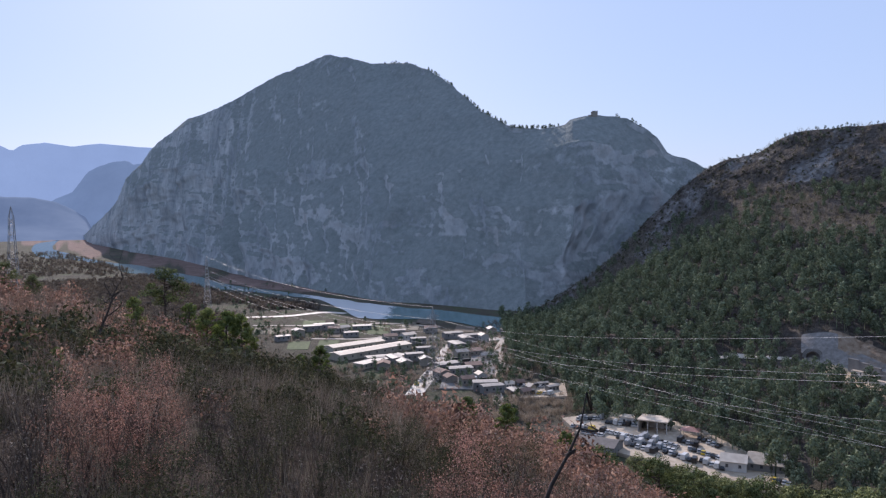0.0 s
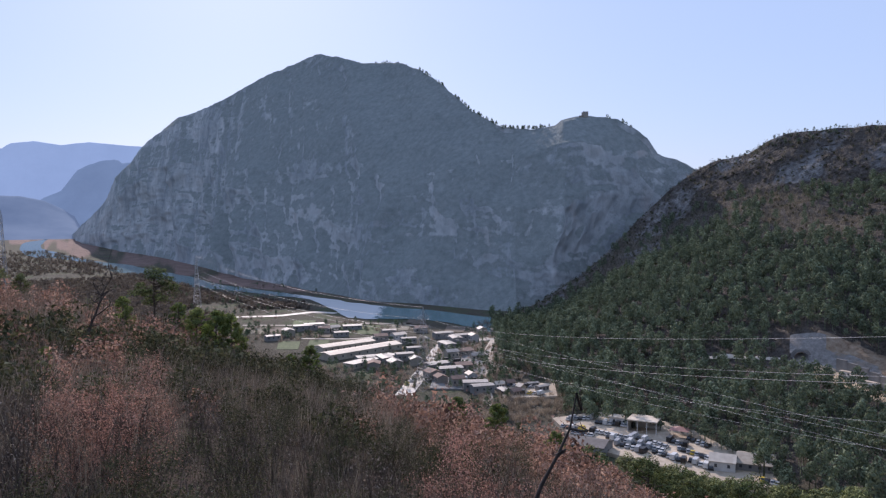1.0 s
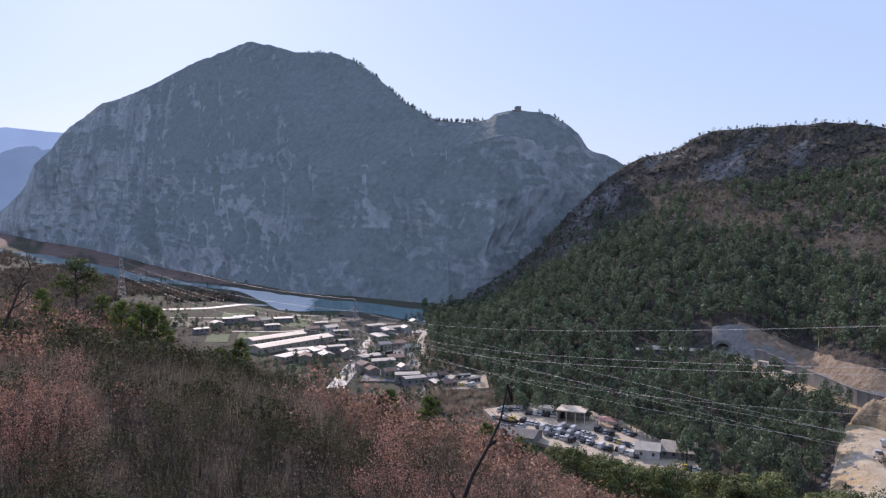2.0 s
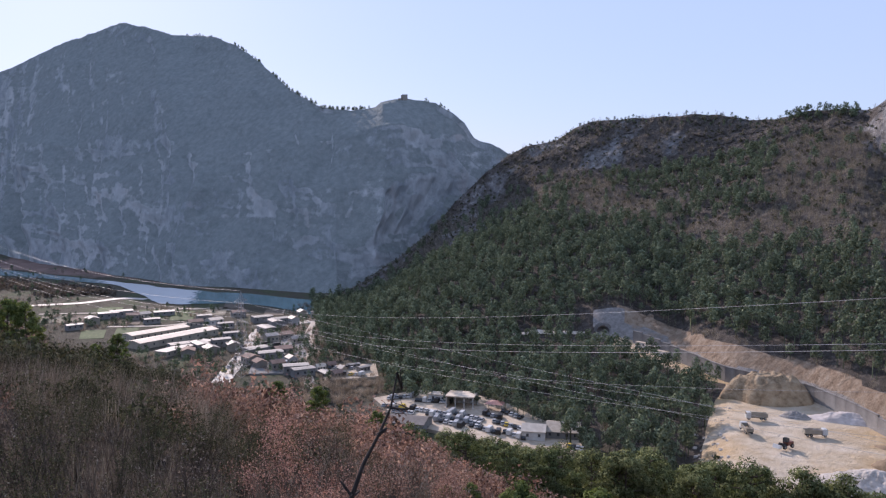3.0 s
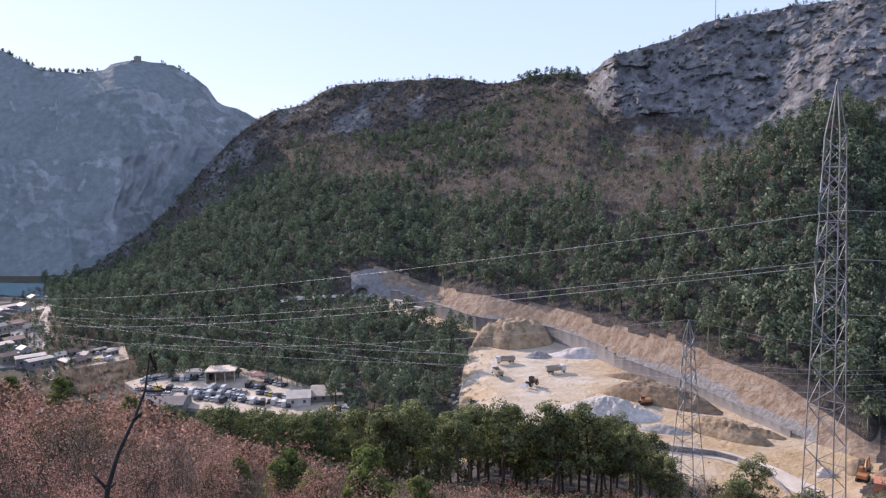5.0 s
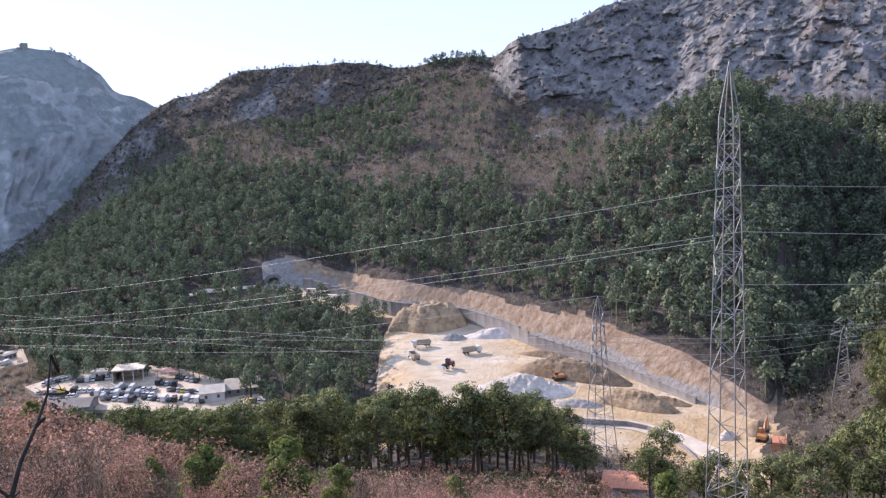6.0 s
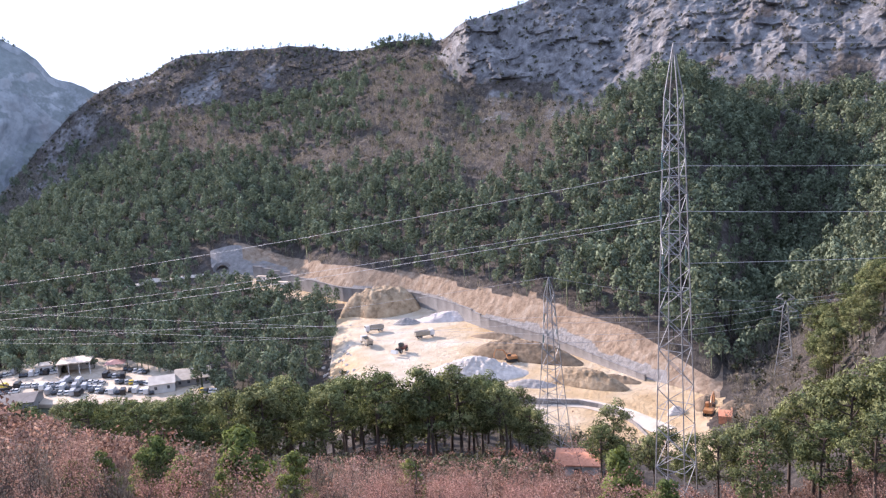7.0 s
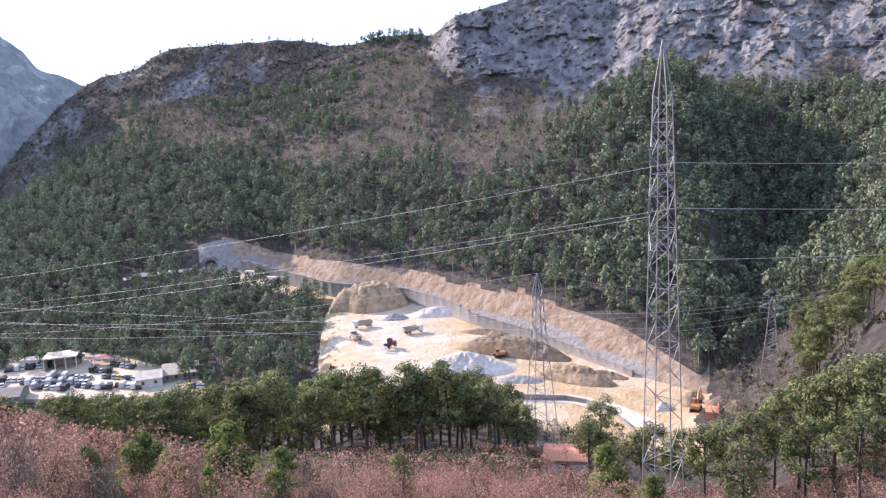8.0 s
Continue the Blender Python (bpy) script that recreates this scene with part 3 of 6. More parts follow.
def build_mountain(name, lines, mat, label, rows, ribs, step=0.12, seed=5, scale=70.0):
    """A mountain between its foot, the lines of its cliffs and its crest, with buttresses and gullies."""
    tabs = [np.array(t, float) for t in lines]
    az = np.arange(tabs[0][0, 0], tabs[0][-1, 0] + step / 2, step)
    kd = [np.interp(az, t[:, 0], t[:, 1]) for t in tabs]
    kz = [np.interp(az, t[:, 0], t[:, 2]) for t in tabs]
    # the way out from the face, and the length along its foot
    foot = np.stack([kd[0] * np.sin(np.radians(az)), kd[0] * np.cos(np.radians(az))], -1)
    for _ in range(40):
        foot[1:-1] = (foot[:-2] + 2 * foot[1:-1] + foot[2:]) / 4
    way = np.gradient(foot, axis=0)
    along = np.concatenate([[0], np.cumsum(np.linalg.norm(np.diff(foot, axis=0), axis=1))])
    way /= np.linalg.norm(way, axis=1)[:, None] + 1e-9
    out = np.stack([way[:, 1], -way[:, 0]], -1)
    kd.append(kd[-1] + 420), kz.append(kz[-1] * 0.25)
    kd.append(kd[-1] + 200), kz.append(kz[-1] * 0 - 20)
    ds, zs, ss = [], [], []
    for k, n in enumerate(rows):
        f = (np.arange(n + (k == len(rows) - 1)) / n)[:, None]
        ds.append(kd[k] + f * (kd[k + 1] - kd[k]))
        zs.append(kz[k] + f * (kz[k + 1] - kz[k]))
        ss.append(np.full_like(ds[-1], k) + f)
    d, z, s = np.concatenate(ds), np.concatenate(zs), np.concatenate(ss)
    crest = len(lines) - 1
    for _ in range(4):
        zz = z.copy()
        zz[1:-1] = (z[:-2] + 2 * z[1:-1] + z[2:]) / 4
        z = np.where(np.abs(s - crest) < 0.12, z, zz)
    ar = np.radians(np.broadcast_to(az, d.shape))
    x, y = d * np.sin(ar), d * np.cos(ar)
    along = np.broadcast_to(along, d.shape)
    bend = 70 * (fractal(np.stack([along / 190, z / 110, d * 0], -1), 3, seed + 2) - 0.5)
    rib = fractal(np.stack([(along + bend) / scale, z / (scale * 2.6), d * 0], -1), 4, seed, True) - 0.62
    fine = fractal(np.stack([(along + bend) / (scale * 0.27), z / (scale * 0.5), d / 300], -1), 4, seed + 9, True) - 0.6
    ledge = fractal(np.stack([along / (scale * 1.6), (z + bend * 0.4) / (scale * 0.3), d * 0], -1), 4, seed + 21) - 0.5
    amp = np.clip(s * 5, 0, 1) * np.clip((crest - s) * 4, 0.08, 1) * np.clip((az + 25 if tabs[0][0, 0] > -25 else az * 0 + 9) / 4, 0.15, 1)
    amp = amp * np.interp(s, [0, 0.8, 1.2, crest], [1.0, 0.8, 0.5, 0.35])
    push = amp * (rib * ribs + fine * ribs * 0.28 + ledge * ribs * 0.35)
    x, y, z = x + push * out[:, 0], y + push * out[:, 1], z + amp * rib * ribs * 0.12
    z = z + (fractal(np.stack([x, y, z * 0], -1) / 14.0, 3, seed + 3) - 0.5) * 4 * (s > crest - 1)
    n_r, n_a = d.shape
    i = np.arange(n_r - 1)[:, None] * n_a
    j = np.arange(n_a - 1)[None]
    faces = np.stack([i + j, i + n_a + j, i + n_a + j + 1, i + j + 1], -1).reshape(-1, 4)
    me = fast_mesh(name, np.stack([x, y, z], -1).reshape(-1, 3), faces, True)
    me.materials.append(mat)
    return tagged(new(name, me), label, "mountain", kind="structure")


FOOT = [(-24.3, 3250, -5), (-23.6, 2650, -3), (-21.4, 2090, -3), (-18.9, 1770, -3), (-17.1, 1540, -3), (-15.2, 1326, -3), (-13.3, 1175, -3), (-10.6, 1054, -3), (-9.1, 982, -3), (-5.5, 874, -3), (-3.9, 844, -3), (-1, 818, -3), (3, 769, -3), (5.9, 745, -3), (8, 770, -3), (12, 800, -3), (18, 840, -3), (26, 860, -3)]
CLIFF = [(-24.3, 3260, 0), (-23.6, 2690, 22), (-22.6, 2400, 60), (-21.5, 2190, 130), (-20.5, 2065, 192), (-16.9, 1640, 190), (-13.1, 1330, 164), (-8.9, 1130, 146), (-5.3, 1010, 137), (-0.9, 940, 137), (1.5, 900, 143), (3.9, 880, 146), (6, 870, 150), (7.1, 865, 156), (8.7, 862, 164), (10.3, 860, 167), (11.8, 860, 162), (13.4, 860, 149), (14.5, 862, 130), (15.6, 864, 109), (17.5, 868, 82), (26, 875, 30)]
# the crest as bearing, distance, and degrees above the horizon
CREST = [(-24.3, 3270, -1.65), (-24.1, 3150, -1.5), (-23.6, 2780, -0.95), (-22.8, 2500, -0.2), (-22.15, 2390, 0.55), (-21.7, 2290, 1.3), (-21.5, 2250, 2.1), (-21, 2200, 2.65), (-20.5, 2150, 3.1), (-20, 2090, 3.9), (-19.4, 2030, 4.55), (-17.5, 1830, 6.1), (-14.9, 1570, 7.2), (-11.8, 1490, 8.99), (-9.9, 1415, 9.8), (-8.1, 1370, 10.63), (-6.3, 1300, 10.4), (-5, 1255, 10.02), (-3.6, 1250, 10.07), (-2.4, 1210, 10.12), (-0.8, 1140, 9.59), (0.8, 1080, 8.49), (2.8, 990, 6.72), (5, 930, 5.51), (7.2, 912, 5.41), (8.7, 904, 5.64), (9.1, 902, 5.99), (10.7, 908, 6.21), (12, 905, 6.1), (13, 903, 5.9), (13.6, 901, 5.55), (14.1, 898, 5.2), (15, 896, 4.5), (15.7, 894, 3.5), (16, 894, 3.3), (16.9, 894, 2.98), (18.2, 896, 2.41), (21, 900, 1.15), (26, 905, -1.5)]
crest_line = [(a, d, EYE + d * math.tan(radians(up))) for a, d, up in CREST]
dip = []
for a, d, z in crest_line:
    cd, cz = np.interp(a, [p[0] for p in CLIFF], [p[1] for p in CLIFF]), np.interp(a, [p[0] for p in CLIFF], [p[2] for p in CLIFF])
    dip.append((a, cd + 0.42 * (d - cd), cz + 0.42 * (z - cz)))
build_mountain("mountain", [FOOT, CLIFF, dip, crest_line], M_ROCK, "massive hazy blue-grey limestone mountain with sheer shaded cliffs", (130, 30, 60, 5, 3), 62, step=0.1, scale=120.0)
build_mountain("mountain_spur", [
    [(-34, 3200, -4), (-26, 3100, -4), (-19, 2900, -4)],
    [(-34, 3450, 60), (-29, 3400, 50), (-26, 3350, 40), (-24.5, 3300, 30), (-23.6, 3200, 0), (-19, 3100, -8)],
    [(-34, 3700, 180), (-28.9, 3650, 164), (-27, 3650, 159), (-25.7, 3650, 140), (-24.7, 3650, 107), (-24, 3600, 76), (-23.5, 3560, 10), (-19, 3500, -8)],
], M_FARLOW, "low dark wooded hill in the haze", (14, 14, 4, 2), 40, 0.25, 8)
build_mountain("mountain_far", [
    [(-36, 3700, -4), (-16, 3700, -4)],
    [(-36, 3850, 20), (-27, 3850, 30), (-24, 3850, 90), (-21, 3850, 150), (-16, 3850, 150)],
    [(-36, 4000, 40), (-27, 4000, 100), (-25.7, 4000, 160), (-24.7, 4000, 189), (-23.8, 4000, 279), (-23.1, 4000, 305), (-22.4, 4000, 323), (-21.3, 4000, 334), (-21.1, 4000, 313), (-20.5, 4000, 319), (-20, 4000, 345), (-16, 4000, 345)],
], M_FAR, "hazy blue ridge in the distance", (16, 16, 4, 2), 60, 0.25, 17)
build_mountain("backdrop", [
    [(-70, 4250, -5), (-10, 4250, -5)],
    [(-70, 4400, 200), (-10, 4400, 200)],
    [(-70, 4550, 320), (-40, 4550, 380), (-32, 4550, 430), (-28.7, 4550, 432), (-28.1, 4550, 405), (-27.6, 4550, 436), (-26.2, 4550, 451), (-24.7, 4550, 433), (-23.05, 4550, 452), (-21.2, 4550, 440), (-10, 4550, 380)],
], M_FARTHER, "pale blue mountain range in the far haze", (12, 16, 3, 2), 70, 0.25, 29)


# the river between its far and its near bank, as bearing and degrees below the horizon
def build_river():
    far = [(-23.76, 1.46), (-24.77, 1.62), (-25.51, 1.78), (-25.88, 2.02), (-26.05, 2.24), (-25.89, 2.46), (-25.41, 2.62), (-24.15, 3.07), (-22.45, 3.44), (-20.71, 3.7), (-19.47, 4.01), (-18.2, 4.29), (-16.74, 4.69), (-15.25, 5.18), (-13.54, 5.52), (-11.42, 5.83), (-9.34, 6.18), (-7.88, 6.42), (-6.28, 6.7), (-4.48, 6.99), (-3.47, 7.13), (-1.44, 7.33), (1.0, 7.57), (3.43, 7.87), (5.85, 8.19), (8, 8.5)]
    near = [(-23.76, 1.61), (-24.78, 1.8), (-25.94, 1.87), (-27.08, 2.02), (-27.25, 2.45), (-27.04, 2.78), (-26.3, 2.99), (-24.99, 3.08), (-22.8, 3.6), (-21.78, 4.07), (-20.2, 4.47), (-18.95, 4.87), (-17.49, 5.24), (-15.64, 5.51), (-13.74, 5.75), (-11.43, 6.11), (-8.87, 6.43), (-7.89, 6.94), (-6.7, 7.53), (-5.71, 7.96), (-3.89, 8.01), (-1.45, 8.05), (0.99, 8.33), (3.42, 8.9), (5.44, 9.2), (8, 9.4)]
    t = np.linspace(0, len(far) - 1, 300)
    banks = []
    for bank in (far, near):
        az, down = (np.interp(t, np.arange(len(bank)), c) for c in zip(*bank))
        d = EYE / np.tan(np.radians(down))
        line = np.stack([d * np.sin(np.radians(az)), d * np.cos(np.radians(az))], -1)
        for _ in range(10):
            line[1:-1] = (line[:-2] + 2 * line[1:-1] + line[2:]) / 4
        banks.append(line)
    rows = []
    for f in np.linspace(0, 1, 9):
        g = f + (0.12 * (value_noise(np.stack([t * 2.1, t * 0 + f, t * 0], -1), 3) - 0.5))[:, None]
        rows.append(np.concatenate([banks[0] * (1 - g) + banks[1] * g, np.full((len(t), 1), 0.45)], 1))
    v = np.stack(rows, 1)
    n, k = v.shape[:2]
    i, j = np.arange(n - 1)[:, None] * k, np.arange(k - 1)[None]
    me = fast_mesh("water", v.reshape(-1, 3), np.stack([i + j, i + j + 1, i + k + j + 1, i + k + j], -1).reshape(-1, 4), True)
    rapids = np.interp(t, [0, 11, 12.6, 14, 15.3, 16, 17, 19, 19.8, 20.6, 21.5, 25], [0.05, 0.1, 0.3, 0.32, 0.25, 0.62, 0.85, 0.8, 0.45, 0.12, 0.0, 0])
    at = me.attributes.new("rapids", "FLOAT", "POINT")
    at.data.foreach_set("value", np.repeat(rapids, k).astype(np.float32))
    me.materials.append(M_WATER)
    tagged(new("water", me), "pale turquoise river with rapids whitened for foam and sun glitter", "river", kind="structure")


build_river()


# ---- trees and scrub ----
def limb_path(rng, a, b, bend, n=5):
    t = np.linspace(0, 1, n)[:, None]
    mid = rng.normal(size=3) * bend
    return np.asarray(a) * (1 - t) + np.asarray(b) * t + np.sin(t * math.pi) * mid


def pine_meshes(seed, height, width, bare, clumps, cards, size):
    """Trunk with limbs, and a crown of needle tufts in uneven clumps."""
    rng = np.random.default_rng(seed)
    lean = rng.normal(size=2) * 0.04 * height
    top = np.array([lean[0], lean[1], height * 0.93])
    path = limb_path(rng, (0, 0, -1.2), top, 0.03 * height, 7)
    wood = [tube(path, np.linspace(0.022 * height, 0.005 * height, 7), 7)]
    leaves = []
    for c in range(clumps):
        h = bare + (1 - bare) * (c + rng.uniform(0, 1)) / clumps
        round_off = math.sqrt(max(0.0, 1 - ((h - bare) / (1 - bare)) ** 2.2)) * min(1, 0.45 + (h - bare) / (1 - bare) * 2.4)
        r = width * round_off * rng.uniform(0.45, 1.0)
        a = rng.uniform(0, 2 * math.pi)
        root = path[0] * 0 + top * (h - 0.07) / 0.93
        end = np.array([lean[0] * h + r * math.cos(a), lean[1] * h + r * math.sin(a), h * height + rng.normal() * 0.02 * height])
        if c % 2 == 0:
            wood.append(tube(limb_path(rng, root, end, 0.02 * height, 4), np.linspace(0.008 * height, 0.002 * height, 4), 4))
        p = rng.normal(size=(cards, 3))
        p /= np.linalg.norm(p, axis=1)[:, None]
        p *= (rng.uniform(0.35, 1.0, cards) ** 0.5)[:, None]
        cr = height * rng.uniform(0.055, 0.105)
        at = end + p * (cr, cr, cr * 0.6)
        whole = (at - top * (bare + 0.4 * (1 - bare))) / (width, width, height * (1 - bare) * 0.6)
        leaves.append(crown_tris(rng, at, size, p + 0.5 * whole, 0.55, 0.55))
    v, f, n = joined(leaves)
    return fast_mesh("trunk", *joined(wood), True), fast_mesh("crown", v, f, normals=n)


def shrub_meshes(seed, height, width, stems, leaves, size, skew=1.0):
    rng = np.random.default_rng(seed)
    wood, tips = [], []
    for _ in range(stems):
        a, r = rng.uniform(0, 2 * math.pi), width * rng.uniform(0.2, 1.0)
        end = np.array([r * math.cos(a), r * math.sin(a), height * rng.uniform(0.65, 1.0)])
        path = limb_path(rng, (rng.normal() * 0.15, rng.normal() * 0.15, -0.4), end, 0.12 * height, 6)
        wood.append(tube(path, np.linspace(0.028, 0.006, 6), 3))
        for _ in range(3):
            k = rng.integers(2, 6)
            tip = path[k] + rng.normal(size=3) * (0.28 * width, 0.28 * width, 0.18 * height)
            wood.append(tube(limb_path(rng, path[k - 1], tip, 0.1, 4), np.linspace(0.012, 0.004, 4), 3))
            tips.append(tip)
        tips.append(end)
    tips = np.array(tips)
    c = tips[rng.integers(0, len(tips), leaves)] + rng.normal(size=(leaves, 3)) * (0.15 * width, 0.15 * width, 0.075 * height * skew)
    c[:, 2] = np.abs(c[:, 2])
    out = c - (0, 0, height * 0.45)
    out /= np.linalg.norm(out, axis=1)[:, None]
    return fast_mesh("branchwork", *joined(wood)), fast_mesh("foliage", *leaf_tris(rng, c, size, out, 0.8))


def plant(name, base, meshes, names, mats, label, category, group=""):
    root = thing(name, pose(*base), label, category, group)
    for n, me, mat in zip(names, meshes, mats):
        part(n, me, mat, root)
    return root


def planted(proto, at, scale, turn):
    ob = copy_thing(proto, Matrix())
    ob.matrix_basis = pose(at[0], at[1], at[2], 0, 0, turn) @ Matrix.Scale(scale, 4)
    return ob


rng = np.random.default_rng(7)

# near slope: dry oaks, evergreen scrub and bare bushes, each kind in a few shapes
KINDS = []
for k in range(4):
    KINDS.append(("oak", shrub_meshes(100 + k, rng.uniform(2.5, 3.3), 1.15, 8, 4200, 0.033)))
for k in range(3):
    KINDS.append(("green", shrub_meshes(200 + k, rng.uniform(1.9, 2.6), 1.1, 8, 3800, 0.032)))
for k in range(3):
    KINDS.append(("bare", shrub_meshes(300 + k, rng.uniform(1.9, 2.7), 1.2, 12, 240, 0.045)))
LOOKS = {"oak": ("oak_shrub", M_OAK, "oak shrub with dry reddish-brown winter leaves", "oak shrubs on the slope"),
         "green": ("evergreen_shrub", M_OLIVE, "dull olive-green evergreen shrub on the slope", "evergreen shrubs on the slope"),
         "bare": ("bare_shrub", M_TWIG, "leafless grey-brown shrub of fine twigs", "bare shrubs on the slope")}
PICK = {kind: [m for k, m in KINDS if k == kind] for kind in LOOKS}


def slope_spots(gap, d0, d1, seed):
    r = np.random.default_rng(seed)
    g = np.arange(-d1, d1, gap)
    x, y = (c.ravel() for c in np.meshgrid(g, g))
    x, y = x + r.uniform(-0.42, 0.42, len(x)) * gap, y + r.uniform(-0.42, 0.42, len(y)) * gap
    d, az = np.hypot(x, y), np.degrees(np.arctan2(x, y))
    brow, _ = on_line(1, az)
    ok = (d > d0) & (d < d1) & (az > -36) & (az < 76) & (d < brow * np.where(az > 8, 1.75, 1.22))
    return az[ok], d[ok], r


def kind_at(az, d, u):
    p = np.stack([d * np.sin(np.radians(az)) / 14, d * np.cos(np.radians(az)) / 14, np.zeros_like(d)], -1)
    n = value_noise(p, 77) * 0.85 + u * 0.35
    red = 0.34 - 0.08 * np.clip((66 - d) / 16, 0, 1) * np.clip((-2 - az) / 8, 0, 1) + 0.56 * np.clip((az + 5) / 20, 0, 1) - 0.2 * np.clip((34 - d) / 12, 0, 1) * np.clip((12 - az) / 12, 0, 1)
    return np.where(n < red, "oak", np.where(n < red + 0.24, "bare", "green"))


az, d, r = slope_spots(2.8, 16.5, 44, 5)
kinds = kind_at(az, d, r.uniform(0, 1, len(az)))
spots, _ = on_ground(az, d)
protos = {}
for kind, p in zip(kinds, spots):
    n = int(r.integers(0, len(PICK[kind])))
    name, mat, label, group = LOOKS[kind]
    scale, turn = r.uniform(0.75, 1.45) * (0.8 if p[0] > 0.25 * p[1] else 1.0), r.uniform(0, 360)
    if (kind, n) not in protos:
        protos[kind, n] = plant(name, (p[0], p[1], p[2]), PICK[kind][n], ("branchwork", "foliage"), (M_BARK, mat), label, "shrub", group)
    else:
        planted(protos[kind, n], p, scale, turn)


def copies_of(shape, spots, scales, turns):
    """Many copies of one shape (vertices, faces) in one mesh."""
    v, f = shape[:2]
    c, s = np.cos(turns)[:, None], np.sin(turns)[:, None]

    def turned(w):
        x, y = w[None, :, 0] * c - w[None, :, 1] * s, w[None, :, 0] * s + w[None, :, 1] * c
        return np.stack([x, y, np.broadcast_to(w[:, 2], x.shape)], -1)

    out = turned(v) * scales[:, None, None] + spots[:, None]
    faces = f[None] + (np.arange(len(spots)) * len(v))[:, None, None]
    made = (out.reshape(-1, 3), faces.reshape(-1, f.shape[1]))
    return made + (turned(shape[2]).reshape(-1, 3),) if len(shape) == 3 else made


def shrub_shape(seed, height, width, leaves, size):
    r = np.random.default_rng(seed)
    lobes = r.normal(size=(11, 3))
    lobes /= np.linalg.norm(lobes, axis=1)[:, None]
    lobes *= r.uniform(0.35, 0.85, 11)[:, None]
    c = r.normal(size=(leaves, 3))
    c /= np.linalg.norm(c, axis=1)[:, None]
    at = lobes[r.integers(0, 11, leaves)] + c * 0.36 * r.uniform(0.6, 1.15, leaves)[:, None]
    return leaf_tris(r, at * (width, width, height * 0.5) + (0, 0, height * 0.52), size, c + (0, 0, 0.3), 0.6)


def twig_shape(seed, height, width, n, thick):
    """Upright bare stems as thin blades."""
    r = np.random.default_rng(seed)
    foot = np.stack([r.normal(size=n) * width * 0.3, r.normal(size=n) * width * 0.3, np.full(n, -0.4)], -1)
    tip = foot + np.stack([r.normal(size=n) * width * 0.55, r.normal(size=n) * width * 0.55, height * r.uniform(0.55, 1.0, n)], -1)
    a = r.uniform(0, math.pi, n)
    side = np.stack([np.cos(a), np.sin(a), np.zeros(n)], -1) * thick
    v = np.stack([foot - side, foot + side, tip], 1).reshape(-1, 3)
    return v, np.arange(3 * n).reshape(-1, 3)


def stuff(name, shapes, spots, scales, mat, label, category, seed=0):
    r = np.random.default_rng(seed)
    which = r.integers(0, len(shapes), len(spots))
    turns = r.uniform(0, 2 * math.pi, len(spots))
    pieces = [copies_of(shape, spots[which == k], scales[which == k], turns[which == k]) for k, shape in enumerate(shapes) if (which == k).any()]
    whole = joined(pieces)
    me = fast_mesh(name, whole[0], whole[1], normals=whole[2] if len(whole) == 3 else None)
    me.materials.append(mat)
    return tagged(new(name, me), label, category, kind="stuff")


az, d, r = slope_spots(2.5, 44, 150, 6)
kinds = kind_at(az, d, r.uniform(0, 1, len(az)))
spots, _ = on_ground(az, d)
scales = r.uniform(0.65, 1.3, len(az)) * np.interp(az, [-30, 0, 10, 30], [1.1, 1.1, 1.0, 0.8]) * np.where(r.uniform(0, 1, len(az)) < 0.12, 1.4, 1.0)
for kind, shapes, label in (("oak", [shrub_shape(400 + k, 2.9, 1.7, 330, 0.135) for k in range(5)], "oak scrub with dry reddish-brown leaves along the brow"),
                            ("green", [shrub_shape(410 + k, 2.3, 1.6, 320, 0.13) for k in range(4)], "olive-green evergreen scrub along the brow"),
                            ("bare", [twig_shape(420 + k, 3.1, 1.5, 110, 0.022) for k in range(4)], "leafless grey-brown scrub along the brow")):
    ok = kinds == kind
    stuff(LOOKS[kind][0] + "_thicket", shapes, spots[ok], scales[ok], LOOKS[kind][1], label, "scrub", 9)
# thin bare stems standing out of all the scrub, and dry grass between
az, d, r = slope_spots(2.0, 13, 120, 16)
ok = r.uniform(0, 1, len(az)) < np.where(az > 6, 0.3, 0.7)
spots, _ = on_ground(az[ok], d[ok])
stuff("bare_stems", [twig_shape(430 + k, 3.7, 1.1, 24, 0.013) for k in range(6)], spots, r.uniform(0.7, 1.15, len(spots)), M_TWIG, "thin grey bare stems standing out of the scrub", "scrub", 10)
az, d, r = slope_spots(1.9, 12, 46, 17)
spots, _ = on_ground(az, d)
stuff("dry_grass", [twig_shape(440 + k, 0.75, 0.8, 26, 0.014) for k in range(5)], spots, r.uniform(0.6, 1.3, len(spots)), surface("straw", [(0.3, (0.2, 0.16, 0.10)), (0.7, (0.38, 0.32, 0.21))], 2, 0.9, bump=0), "tufts of dry straw-coloured grass", "grass", 11)

# wooded hill: pines below and in bands, bare woods and scrub above
r = np.random.default_rng(21)


def hill_spots(gap, seed, reach=880):
    q = np.random.default_rng(seed)
    gx, gy = np.meshgrid(np.arange(0, 860, gap), np.arange(40, reach, gap))
    x, y = gx.ravel() + q.uniform(-0.48, 0.48, gx.size) * gap, gy.ravel() + q.uniform(-0.48, 0.48, gx.size) * gap
    d, az = np.hypot(x, y), np.degrees(np.arctan2(x, y))
    ok = (az > 4) & (az < 74) & (d > 160) & (d < reach)
    az, d = az[ok], d[ok]
    p, s = on_ground(az, d)
    n = fractal(np.stack([p[:, 0] / 70, p[:, 1] / 70, p[:, 0] * 0], -1), 3, 55)
    return az, d, p, s, n, q.uniform(0, 1, len(az))


